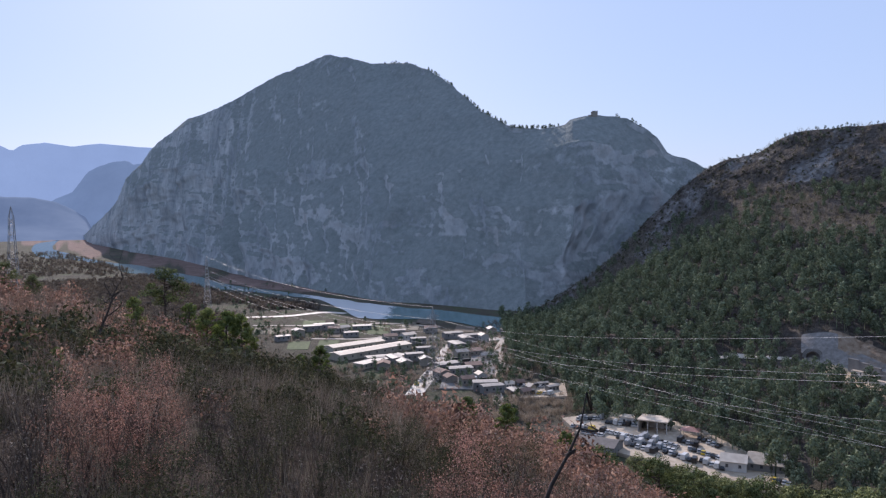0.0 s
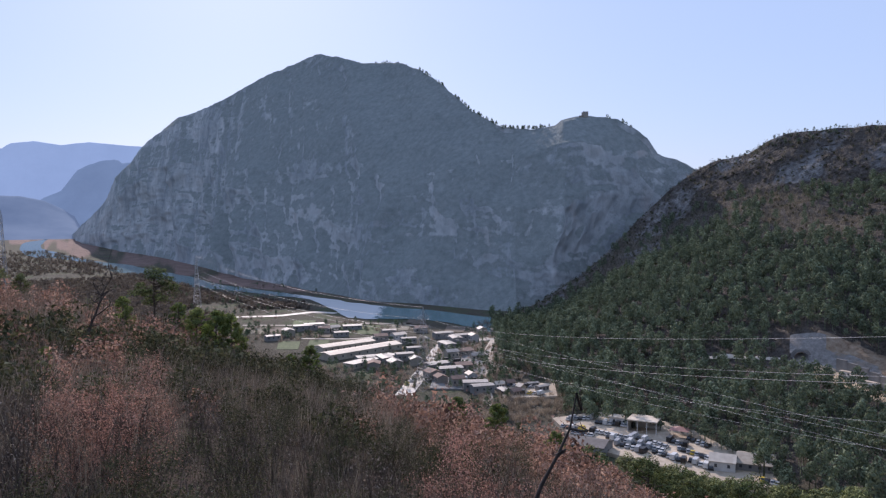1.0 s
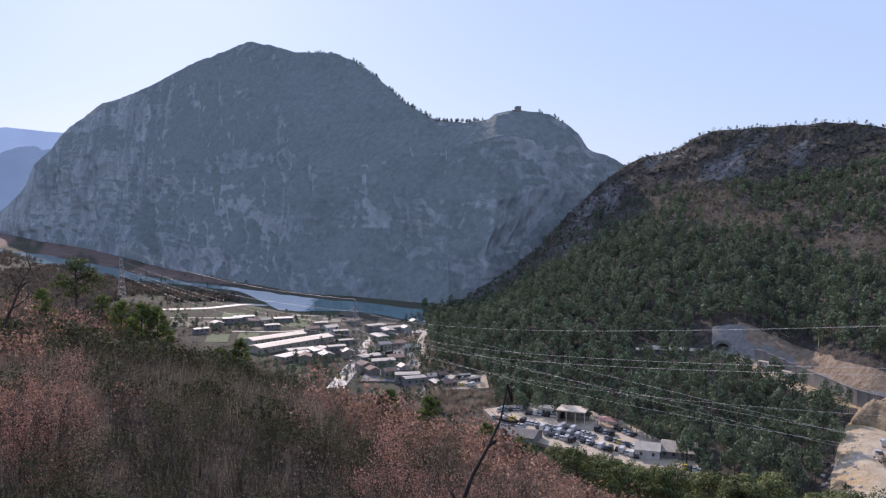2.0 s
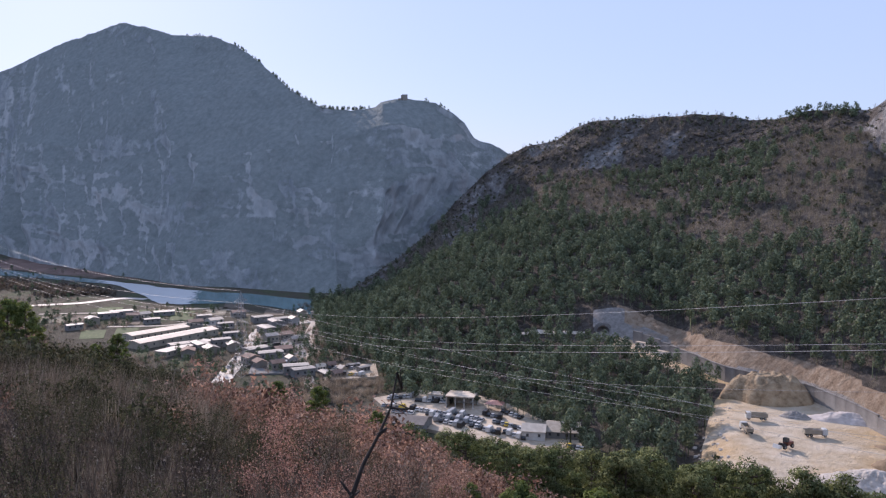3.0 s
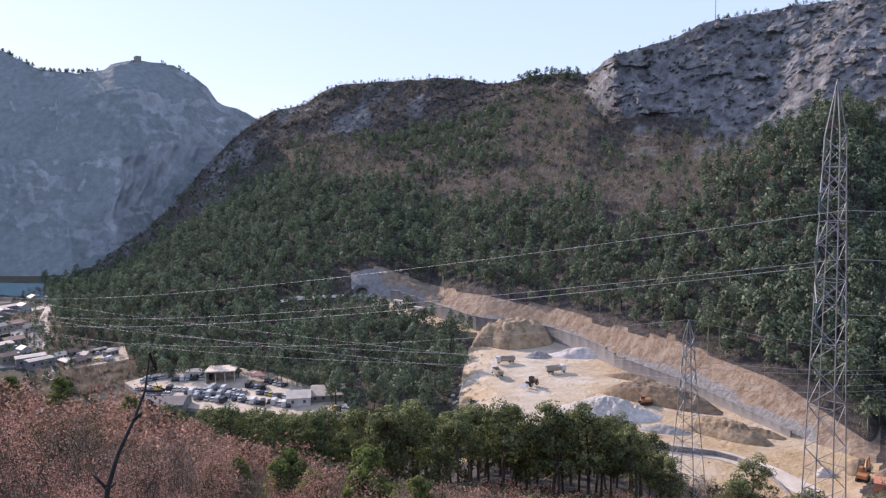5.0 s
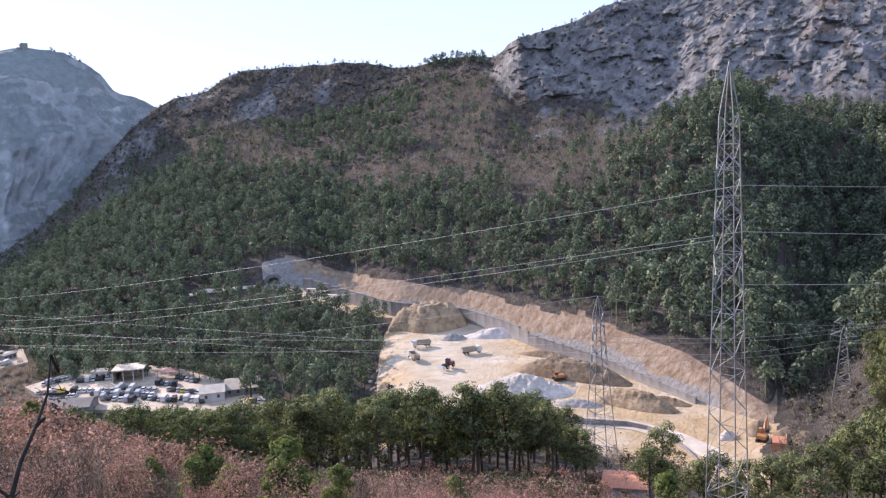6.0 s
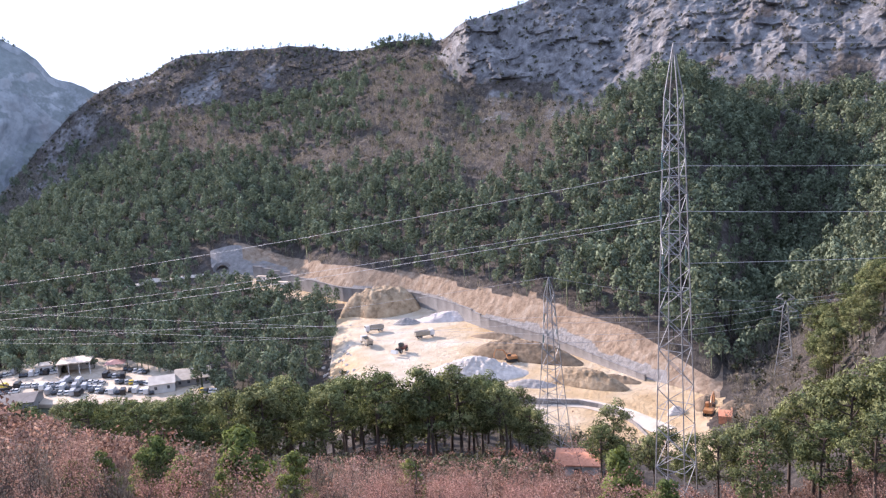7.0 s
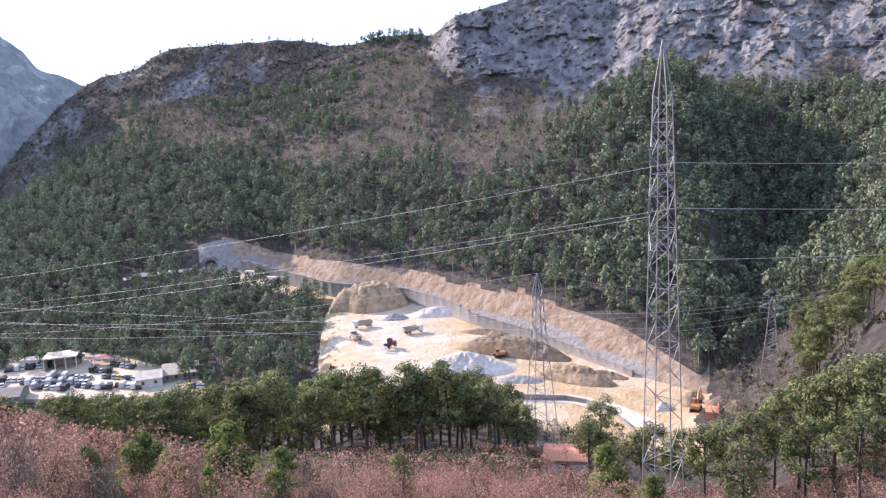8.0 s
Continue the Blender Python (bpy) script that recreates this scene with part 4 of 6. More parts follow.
def wooded(az, d, s, n):
    """How densely pines stand, 0 to 1."""
    knoll = (az > 4.3) & (az < 31.3 + 2.0 * np.clip((d - 275) / 100, 0, 1)) & (s > np.where((az > 9) & (az < 30), 4.8, 5.03)) & (s < 7) & ~((az > 25.4) & (s > 5.84)) & ~((az > 19) & (s > 5.86) & (s < 6.12)) & ~((az > 23.6) & (az < 26.2) & (s > 5.8))
    u = s - 7
    limit = np.interp(az, [5, 15, 22, 28, 33, 40, 46, 54, 58, 62, 78], [0.8, 0.62, 0.6, 0.5, 0.36, 0.30, 0.40, 0.48, 0.78, 0.95, 0.95]) + (n - 0.5) * 0.4
    low = (u > 0.012) & (u < limit) & (u < 1)
    high = (u > 0.55) & (u < 1) & (az > 16) & (az < 36) & (n > 0.42)
    spur = (az > 66.5) & (s > 3.3) & (s < 6.2)
    edge = (az > 61) & (s > 6.2) & (s <= 7.02)
    return np.where(knoll, 0.86, np.where(low, 0.93, np.where(high, 0.6, np.where(spur, 0.3, np.where(edge, 0.85, np.where((u > 0) & (u < 1.0), 0.055, 0.0))))))


def pine_shape(seed, height, width, bare, n, size):
    """A pine for the far wood: a stem and tufts heaped into lobes."""
    q = np.random.default_rng(seed)
    stem = tube(limb_path(q, (0, 0, -1.5), (0, 0, height * 0.85), 0.2, 3), np.array([0.2, 0.15, 0.06]), 3)[0]
    i = np.arange(3)
    f = np.concatenate([np.stack([i, (i + 1) % 3, i + 3], -1), np.stack([(i + 1) % 3, (i + 1) % 3 + 3, i + 3], -1)])
    f = np.concatenate([f, f + 3])
    side = stem * (1, 1, 0)
    pieces = [(stem, f, side / (np.linalg.norm(side, axis=1)[:, None] + 1e-9))]
    lobes = 11
    for c in range(lobes):
        t = (c + 0.5) / lobes
        h = bare + (1 - bare) * (0.12 + 0.83 * t)
        rad = width * math.sqrt(max(0.0, 1 - t ** 1.7)) * q.uniform(0.4, 0.72)
        a = c * 2.4 + q.uniform(-0.5, 0.5)
        lobe = width * (0.58 - 0.14 * t) * q.uniform(0.8, 1.15)
        p = q.normal(size=(n // lobes, 3))
        p /= np.linalg.norm(p, axis=1)[:, None]
        p[:, 2] = p[:, 2] * 0.8 + 0.12
        at = np.array([rad * math.cos(a), rad * math.sin(a), h * height]) + p * (lobe, lobe, lobe * 0.85) * q.uniform(0.75, 1.1, (len(p), 1))
        whole = (at - (0, 0, height * (bare + (1 - bare) * 0.45))) / (width, width, height * (1 - bare) * 0.6)
        pieces.append(crown_tris(q, at, size, p + 0.55 * whole, 0.3, 0.9))
    return joined(pieces)


az, d, p, s, n, u = hill_spots(4.9, 31)
ok = (u < wooded(az, d, s, n)) & ~((az > 60) & (d < 245))
p, scales = p[ok], r.uniform(0.55, 1.25, ok.sum()) * np.where(az[ok] > 50, 1.15, 1.0)
stuff("pine_forest", [pine_shape(500 + k, q, w, b, 187, 0.66) for k, (q, w, b) in enumerate(((11, 2.7, 0.36), (12, 2.5, 0.4), (10, 3.0, 0.34), (8.5, 2.5, 0.25), (13.5, 2.9, 0.46), (7, 2.5, 0.2)))],
      p, scales, M_FOREST, "dense dark green pine forest covering the hill", "forest", 12)
az, d, p, s, n, u = hill_spots(3.4, 32)
dens = wooded(az, d, s, n)
ok = ((s > 5.03) & (s < 7) & (dens > 0.8) & (az < 32) & (u > 0.72)) | ((s > 7.0) & (s < 8.05) & (dens < 0.5) & (u < 0.88)) | ((s > 4.2) & (s < 7.2) & (az > 60.5) & (u < 0.8)) | ((s > 8.05) & (s < 9.05) & (az > 6) & (u < np.where(az < 41, 0.45, 0.15))) | ((s > 2.6) & (s < 3.95) & (az > 44) & (u < 0.8))
stuff("bare_woods", [joined([twig_shape(520 + k, 5.0, 2.2, 16, 0.07), shrub_shape(526 + k, 4.2, 1.7, 16, 0.42)]) for k in range(6)], p[ok], r.uniform(0.6, 1.2, ok.sum()), M_HILL_TWIG, "leafless grey-brown woods and scrub on the hill", "scrub", 13)
az, d, p, s, n, u = hill_spots(4.6, 33)
ok = ((s > 7.1) & (s < 8.0) & (u < 0.28)) | ((s > 8.0) & (s < 9.1) & (az > 6) & (u < np.where(az < 41, 0.6, 0.45))) | ((s > 4.2) & (s < 7) & (az > 61) & (u < 0.5)) | ((s > 2.3) & (s < np.where(az < 33, 4.5, 3.9)) & (az > 4) & (u < 0.5))
stuff("hill_bushes", [shrub_shape(540 + k, 2.4, 1.5, 30, 0.55) for k in range(5)], p[ok], r.uniform(0.6, 1.3, ok.sum()), M_OLIVE, "dark evergreen bushes dotted over the hill", "scrub", 14)
# trees along the skyline
q = np.random.default_rng(41)
az = np.concatenate([q.uniform(19, 41, 190), q.uniform(36.5, 41, 60), q.uniform(42, 56, 60)])
d = on_line(8, az)[0] - q.uniform(-6, 14, len(az))
p, _ = on_ground(az, d)
stuff("skyline_trees", [pine_shape(560 + k, 5.5, 1.9, 0.25, 63, 0.7) for k in range(4)], p, q.uniform(0.35, 0.85, len(az)) * np.where((az > 36.5) & (az < 41), 1.5, 1.0), M_FOREST, "small pines along the rocky skyline", "trees", 15)
# small trees on the saddle and the shoulders of the mountain
az = np.concatenate([q.uniform(1.5, 8.5, 70), q.uniform(-4, 2, 25), q.uniform(12, 14, 8)])
line = np.array(crest_line)
d = np.interp(az, line[:, 0], line[:, 1])
p = np.stack([d * np.sin(np.radians(az)), d * np.cos(np.radians(az)), np.interp(az, line[:, 0], line[:, 2]) - 1.6], -1)
stuff("crest_trees", [pine_shape(565 + k, 5.5, 2.0, 0.2, 55, 0.8) for k in range(3)], p, q.uniform(0.5, 1.0, len(az)), M_FOREST, "tiny dark trees along the mountain crest", "trees", 19)
# scrub and trees of the valley floor
az, d = q.uniform(-27, 13, 5200), None
down = 5.2 + 10.2 * q.uniform(0, 1, len(az)) ** 1.2
d = EYE / np.tan(np.radians(down))
n = fractal(np.stack([d * np.sin(np.radians(az)) / 60, d * np.cos(np.radians(az)) / 60, az * 0], -1), 3, 66)
ok = (n > np.where(down > 12.8, 0.4, 0.5)) & ~((az > 8.2) & (down > 14.3)) & ~((az > -9) & (az < -2) & (down > 9.6) & (down < 11.2)) & ~((down > 6.0) & (down < 8.1) & (az > -11))
p = np.stack([d * np.sin(np.radians(az)), d * np.cos(np.radians(az)), np.zeros_like(d)], -1)[ok]
p[:, 2] = on_ground(az[ok], d[ok])[0][:, 2]
half = np.arange(len(p)) % 3 == 0
stuff("valley_trees", [pine_shape(570 + k, 7, 2.2, 0.2, 63, 0.9) for k in range(4)], p[half], q.uniform(0.4, 1.0, half.sum()), M_FOREST, "dark trees between the fields in the valley", "trees", 16)
stuff("valley_scrub", [twig_shape(580 + k, 4.0, 2.5, 36, 0.14) for k in range(4)], p[~half], q.uniform(0.5, 1.2, (~half).sum()), M_HILL_TWIG, "bare grey-brown bushes on the valley floor", "scrub", 17)

# wooded river meadows
az = q.uniform(-31, -9, 12000)
down = q.uniform(2.6, 8.2, len(az))
d = EYE / np.tan(np.radians(down))
stream = np.interp(az, [-31, -27, -25, -23, -21, -18.5, -16.5, -14.5, -12, -9], [2.5, 2.2, 2.5, 3.15, 3.95, 4.65, 5.2, 5.75, 6.2, 6.6])
p, s = on_ground(az, d)
n = fractal(np.stack([p[:, 0] / 90, p[:, 1] / 90, az * 0], -1), 3, 67)
ok = (down > stream + 0.25) & (p[:, 2] < 40) & (n > 0.3) & ~((down > 7.2) & (az > -15))
p = p[ok]
stuff("river_woods", [joined([twig_shape(590 + k, 6.5, 5.0, 10, 0.35), shrub_shape(596 + k, 5.5, 3.6, 14, 1.5)]) for k in range(5)], p, q.uniform(0.5, 1.2, len(p)), M_RIVER_TWIG, "leafless grey-brown woods along the river", "scrub", 18)

# the belt of tall pines below the slope, and the pines beside the tall pylon
PINES = [pine_meshes(600 + k, 12.0, w, b, 42, 88, 0.245) for k, (w, b) in enumerate(((3.2, 0.5), (3.7, 0.54), (2.9, 0.45), (3.4, 0.42), (3.1, 0.6)))]
pine_label = "tall pine with a bare trunk and a rounded dark green crown"
r = np.random.default_rng(51)


def put_pine(az, d, top_down, which=None, mat=M_NEEDLE, label=pine_label, group="belt of pines"):
    """A pine whose top shows at that many degrees below the horizon."""
    base = stand(az, d, 0.3)
    height = max(4.5, EYE - d * math.tan(radians(top_down)) - base.z)
    k = int(r.integers(0, len(PINES))) if which is None else which
    key = (k, mat.name)
    if key not in PUT:
        meshes = PINES[k] if mat is M_NEEDLE else [m.copy() for m in PINES[k]]
        PUT[key] = plant("pine_tree", base, meshes, ("trunk", "crown"), (M_BARK, mat), label, "tree", group)
        PUT[key].matrix_basis = pose(*base) @ Matrix.Scale(height / 12.0, 4)
    else:
        planted(PUT[key], base, height / 12.0, r.uniform(0, 360))


PUT = {}
for az in np.arange(11.5, 47.4, 0.6):
    line = np.interp(az, [10, 13, 18, 25, 33, 40, 44, 47], [16.9, 16.5, 17.5, 18.1, 18.0, 18.2, 18.4, 19.7])
    put_pine(az + r.normal() * 0.3, 106 + r.uniform(0, 32), line + abs(r.normal()) * (1.0 if r.uniform() < 0.6 else 2.4))
    if az < 46.5:
        put_pine(az + r.normal() * 0.4, 140 + r.uniform(0, 35), line + 0.5 + abs(r.normal()) * 0.8)
put_pine(52.4, 104, 21.0, 3)
put_pine(51.8, 99, 22.6, 1)
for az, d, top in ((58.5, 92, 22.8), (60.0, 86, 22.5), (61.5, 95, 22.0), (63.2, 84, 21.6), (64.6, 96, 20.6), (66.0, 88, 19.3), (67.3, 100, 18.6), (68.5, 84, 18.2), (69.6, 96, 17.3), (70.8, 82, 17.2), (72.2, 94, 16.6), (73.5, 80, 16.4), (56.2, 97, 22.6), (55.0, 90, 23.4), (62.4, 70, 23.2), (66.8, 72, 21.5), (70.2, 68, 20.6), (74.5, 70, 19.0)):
    put_pine(az, d, top, None, M_NEEDLE_SUNLIT, "pine with a broad sunlit yellow-green crown", "pines beside the tall pylon")
for _ in range(60):
    az, d = r.uniform(65.8, 73.5), r.uniform(168, 245)
    put_pine(az, d, math.degrees(math.atan((EYE - stand(az, d).z - r.uniform(8, 13)) / d)), None, M_NEEDLE, "sunlit pine on the steep spur beside the gully", "pines on the spur")
put_pine(-19.1, 102, 4.0, 1, label="lone dark pine standing on the brow", group="pines on the brow")
put_pine(-28.9, 108, 3.1, 1, label="dark pine on the brow", group="pines on the brow")
put_pine(-27.2, 112, 4.3, 0, label="dark pine on the brow", group="pines on the brow")

# scrub under the belt of pines
q = np.random.default_rng(53)
az, d = q.uniform(9, 54, 1500), q.uniform(74, 128, 1500)
p, _ = on_ground(az, d)
p = p[~((az > 48.2) & (az < 51.8))]
red = q.uniform(size=len(p)) < 0.5
stuff("belt_oaks", [shrub_shape(610 + k, 2.6, 1.5, 110, 0.2) for k in range(4)], p[red], q.uniform(0.6, 1.3, red.sum()), M_OAK, "reddish dry oak scrub under the pines", "scrub", 21)
stuff("belt_scrub", [shrub_shape(620 + k, 2.8, 1.6, 90, 0.24) for k in range(4)], p[~red], q.uniform(0.6, 1.3, (~red).sum()), M_OLIVE, "dark evergreen scrub under the pines", "scrub", 22)
az, d = q.uniform(12, 54, 170), q.uniform(58, 84, 170)
p, _ = on_ground(az, d)
p = p[~((az > 48.2) & (az < 51.8))]
stuff("bare_bushes", [twig_shape(625 + k, 3.4, 1.7, 60, 0.045) for k in range(4)], p, q.uniform(0.6, 1.25, len(p)), M_TWIG, "leafless grey bushes among the red scrub", "scrub", 26)
az, down = q.uniform(3.2, 12.0, 420), q.uniform(13.3, 15.4, 420)
ok = ~((down > np.interp(az, [8.0, 8.4, 11.6, 15], [16, 14.7, 14.2, 14.3])))
az, d = az[ok], (EYE / np.tan(np.radians(down)))[ok]
p, _ = on_ground(az, d)
stuff("roadside_scrub", [twig_shape(630 + k, 4.2, 2.3, 40, 0.12) for k in range(4)], p, q.uniform(0.5, 1.1, len(az)), M_HILL_TWIG, "bare grey-brown bushes beside the yards", "scrub", 23)

# trees and bushes between the houses of the town
az, down = q.uniform(-4, 4.6, 420), q.uniform(9.4, 13.0, 420)
lane = np.interp(down, [9.3, 9.8, 10.8, 12.0, 13.4], [0.9, 0.1, -0.7, -1.6, -2.4])
ok = np.abs(az - lane) > 0.55
az, d = az[ok], (EYE / np.tan(np.radians(down)))[ok]
p, _ = on_ground(az, d)
tall_ones = np.arange(len(p)) % 3 == 0
stuff("town_trees", [pine_shape(650 + k, 6, 1.7, 0.2, 63, 0.7) for k in range(4)], p[tall_ones], q.uniform(0.4, 0.95, tall_ones.sum()), M_FOREST, "small dark trees between the houses", "trees", 24)
stuff("town_scrub", [twig_shape(660 + k, 3.6, 2.2, 36, 0.12) for k in range(4)], p[~tall_ones], q.uniform(0.5, 1.1, (~tall_ones).sum()), M_HILL_TWIG, "bare grey-brown bushes between the houses", "scrub", 25)

# young pines, green to the ground
M_YOUNG = foliage("bushy_pine_needles", (0.06, 0.085, 0.032), (0.24, 0.29, 0.115), 0.35, glow=(1.4, 1.5, 0.9))
YOUNG = [pine_meshes(640 + k, 5.0, 1.45, 0.06, 64, 64, 0.17) for k in range(3)]
made = {}
for az, d, top in ((24.7, 40, 21.2), (24.2, 39, 22.4), (18.9, 44, 20.6), (18.2, 43, 21.4), (19.8, 43, 21.6), (13.9, 44, 20.9), (53.3, 60, 24.2),  (-16.6, 92, 6.9), (-15.4, 88, 7.1), (-14.2, 90, 7.3), (-17.8, 96, 6.5), (-8.9, 95, 9.8), (-10.3, 92, 10.3), (-21.2, 92, 5.9), (-26.0, 60, 8.8), (15.6, 46, 20.9), (28.6, 46, 23.2), (1.5, 84, 13.6), (4.5, 80, 14.1), (20.5, 40, 22.2), (37.2, 50, 24.6), (8.6, 70, 15.9), (56.0, 52, 26.0)):
    base = stand(az, d, 0.2)
    size = max(2.0, EYE - d * math.tan(radians(top)) - base.z) / 5.0
    k = int(r.integers(0, 3))
    if k not in made:
        made[k] = plant("young_pine", base, YOUNG[k], ("trunk", "crown"), (M_BARK, M_YOUNG), "young bushy pine, bright green down to the ground", "tree", "young pines on the slope")
        made[k].matrix_basis = pose(*base) @ Matrix.Scale(size, 4)
    else:
        planted(made[k], base, size, r.uniform(0, 360))


def bare_tree(name, base, top, label, seed, girth, branches, spread, mat=M_DEAD, bend=0.04):
    """A leafless tree: a crooked trunk with branches and twigs."""
    q = np.random.default_rng(seed)
    base, top = np.array(base), np.array(top)
    high = np.linalg.norm(top - base)
    root = thing(name, pose(*base), label, "tree")
    path = limb_path(q, (0, 0, -0.6), top - base, bend * high, 9) + np.concatenate([[np.zeros(3)], q.normal(size=(8, 3)) * 0.012 * high])
    part("trunk", fast_mesh("trunk", *tube(path, np.linspace(girth, girth * 0.15, 9), 7), True), mat, root)
    for b in range(branches):
        k = int(q.integers(3, 9))
        away = q.normal(size=3) * (1, 1, 0.4) + (0, 0, 0.7)
        end = path[k] + away / np.linalg.norm(away) * spread * high * q.uniform(0.4, 1)
        limb = limb_path(q, path[k], end, 0.05 * high, 6)
        wood = [tube(limb, np.linspace(girth * 0.35, girth * 0.08, 6), 5)]
        for _ in range(4):
            j = int(q.integers(2, 6))
            wood.append(tube(limb_path(q, limb[j], limb[j] + (q.normal(size=3) + (0, 0, 0.5)) * min(0.09, 0.4 * spread) * high, 0.1 * spread * high, 4), np.linspace(girth * 0.12, girth * 0.04, 4), 4))
        part("branch", fast_mesh("branch", *joined(wood), True), mat, root)


bare_tree("dead_tree", spot(3.0, 15, 92.6), spot(10.2, 15, 96.38), "charred leaning dead trunk with short broken branches", 3, 0.085, 6, 0.035, bend=0.006)
bare_tree("dead_tree", stand(-23.9, 72), spot(-21.9, 72, 94.4), "dark leafless crooked tree on the slope", 4, 0.16, 11, 0.3)
bare_tree("dead_sapling", stand(-16.3, 62), spot(-16.0, 62, 89.6), "thin dark dead sapling", 5, 0.06, 5, 0.16)
for az, d, top, seed in ((37.6, 46, 23.3, 11), (34.4, 44, 24.2, 12), (42.6, 45, 24.6, 13), (32.8, 52, 22.6, 14), (46.5, 48, 24.4, 15), (29.8, 50, 22.5, 16)):
    bare_tree("bare_tree", stand(az, d), spot(az + r.normal() * 0.5, d, EYE - d * math.tan(radians(top))), "slender leafless grey tree above the red scrub", seed, 0.07, 8, 0.26, M_BARK)


# ---- power lines ----
def strut(a, b, r, sides=4):
    return tube(np.array([a, b], float), r, sides)


def pylon(name, base, height, foot, waist, arms, line_way, label, thick=0.07, peak=0.09, shape=1.25):
    """A lattice tower: legs, bracing on each face, cross-arms with insulators. arms: heights and reaches. Gives the wire ends."""
    root = thing(name, pose(base[0], base[1], base[2], 0, 0, math.degrees(line_way)), label, "pylon", "lattice pylons")
    neck = height * (1 - peak)

    def half(z):
        t = min(1.0, z / neck)
        return foot * (1 - t) ** shape / 2 + waist / 2 * (1 - (1 - t) ** shape)

    corners = [(1, 1), (-1, 1), (-1, -1), (1, -1)]
    n = max(11, int(height / 1.9))
    zs = [neck * (1 - (1 - i / n) ** 1.15) for i in range(n + 1)]
    for cx, cy in corners:
        pts = [(cx * half(z), cy * half(z), z) for z in [-1.0 * 0] + zs[1:]] + [(0, 0, height)]
        part("leg", fast_mesh("leg", *tube(pts, thick, 4)), M_STEEL, root)
    for k in range(4):
        (ax, ay), (bx, by) = corners[k], corners[(k + 1) % 4]
        bars = []
        for i in range(n):
            h0, h1 = half(zs[i]), half(zs[i + 1])
            (px, py), (qx, qy) = ((ax, ay), (bx, by)) if (i + k) % 2 else ((bx, by), (ax, ay))
            bars.append(strut((px * h0, py * h0, zs[i]), (qx * h1, qy * h1, zs[i + 1]), thick * 0.6))
            if i % 3 == 2:
                bars.append(strut((ax * h1, ay * h1, zs[i + 1]), (bx * h1, by * h1, zs[i + 1]), thick * 0.6))
        part("lattice_face", fast_mesh("lattice_face", *joined(bars)), M_STEEL, root)
    ends = []
    turn = pose(base[0], base[1], base[2], 0, 0, math.degrees(line_way))
    for z, reach in arms:
        h = half(z)
        for side in (1, -1):
            tip = (0, side * reach, z)
            bars = [strut((sx * h, side * h, zz), tip, thick * 0.6) for sx in (1, -1) for zz in (z - 0.25, z + 1.4)]
            for f in (0.3, 0.6):
                bars.append(strut((h * (1 - f), side * (h + (reach - h) * f), z - 0.25 * (1 - f)), (-h * (1 - f), side * (h + (reach - h) * f), z + 1.4 * (1 - f)), thick * 0.45))
            arm = part("crossarm", fast_mesh("crossarm", *joined(bars)), M_STEEL, root)
            string = [(0.0, side * reach, z - 0.2 - 0.085 * i) for i in range(18)]
            bm = fast_mesh("insulator", *tube(string, [0.13 if i % 2 else 0.04 for i in range(18)], 8), True)
            part("insulator", bm, M_GLASSY, arm, "greenish glass insulator string")
            ends.append(turn @ Vector((0, side * reach, z - 1.8)))
    ends.append(turn @ Vector((0, 0, height)))
    return ends


def wire(a, b, sag, r=0.035):
    a, b = np.array(a), np.array(b)
    t = np.linspace(0, 1, 36)[:, None]
    p = a * (1 - t) + b * t - np.array((0, 0, 1)) * sag * 4 * t * (1 - t)
    ob = part("power_line_wire", fast_mesh("wire", *tube(p, r, 4), True), M_WIRE)
    tagged(ob, "thin grey power line wire strung between lattice pylons", "wire", "power line wires")


tall_at, valley_at = stand(57.0, 75, 0.2), stand(-0.8, 433)
way_1 = math.atan2(tall_at.y - valley_at.y, tall_at.x - valley_at.x)
H1 = 104.7 - tall_at.z
tall = pylon("lattice_pylon", tall_at, H1, 3.1, 1.26, [(93.7 + 1.8 - tall_at.z, 2.6), (89.4 + 1.8 - tall_at.z, 3.0), (84.5 + 1.8 - tall_at.z, 2.6)], way_1, "tall grey steel lattice pylon rising from the pines", 0.055, 4.7 / H1, 1.0)
valley = pylon("lattice_pylon", valley_at, 45.5 - valley_at.z, 7.0, 1.6, [(40, 4.5), (34, 5.5), (28, 4.5)], way_1 + 0.5, "dark steel lattice pylon standing in the valley", 0.12)
mid_at = stand(48.15, 135, 0.2)
mid = pylon("lattice_pylon", mid_at, 70.9 - mid_at.z, 5.2, 1.3, [(24.5, 2.8), (28, 2.2)], math.atan2(mid_at.y - valley_at.y, mid_at.x - valley_at.x), "steel lattice pylon in front of the works", 0.075)
low_at = stand(64.2, 232, 0.3)
low = pylon("lattice_pylon", low_at, 43.4 - low_at.z, 5.0, 1.3, [(18.5, 3.2), (22, 2.4)], 0.4, "pale steel lattice pylon at the end of the works", 0.09)
left_at = spot(-16.5, 850, 0)
left = pylon("lattice_pylon", left_at, 52.5, 7.5, 1.8, [(40, 5), (34, 6), (28, 5)], 0.1, "distant dark lattice pylon beside the river", 0.16)
brow_at = stand(-28.3, 350)
pylon("lattice_pylon", brow_at, 102.4 - brow_at.z, 6.0, 1.6, [(102.4 - brow_at.z - 7, 3.5), (102.4 - brow_at.z - 11, 4.2)], 0.2, "dark lattice pylon behind the brow", 0.11)
out_at = spot(103, 150, 0)
for k, z in ((0, 93.5), (1, 93.8), (2, 89.0), (4, 87.5), (6, 104)):
    if k != 1:
        wire(tall[k], (out_at.x, out_at.y, z), 1.6, 0.022)
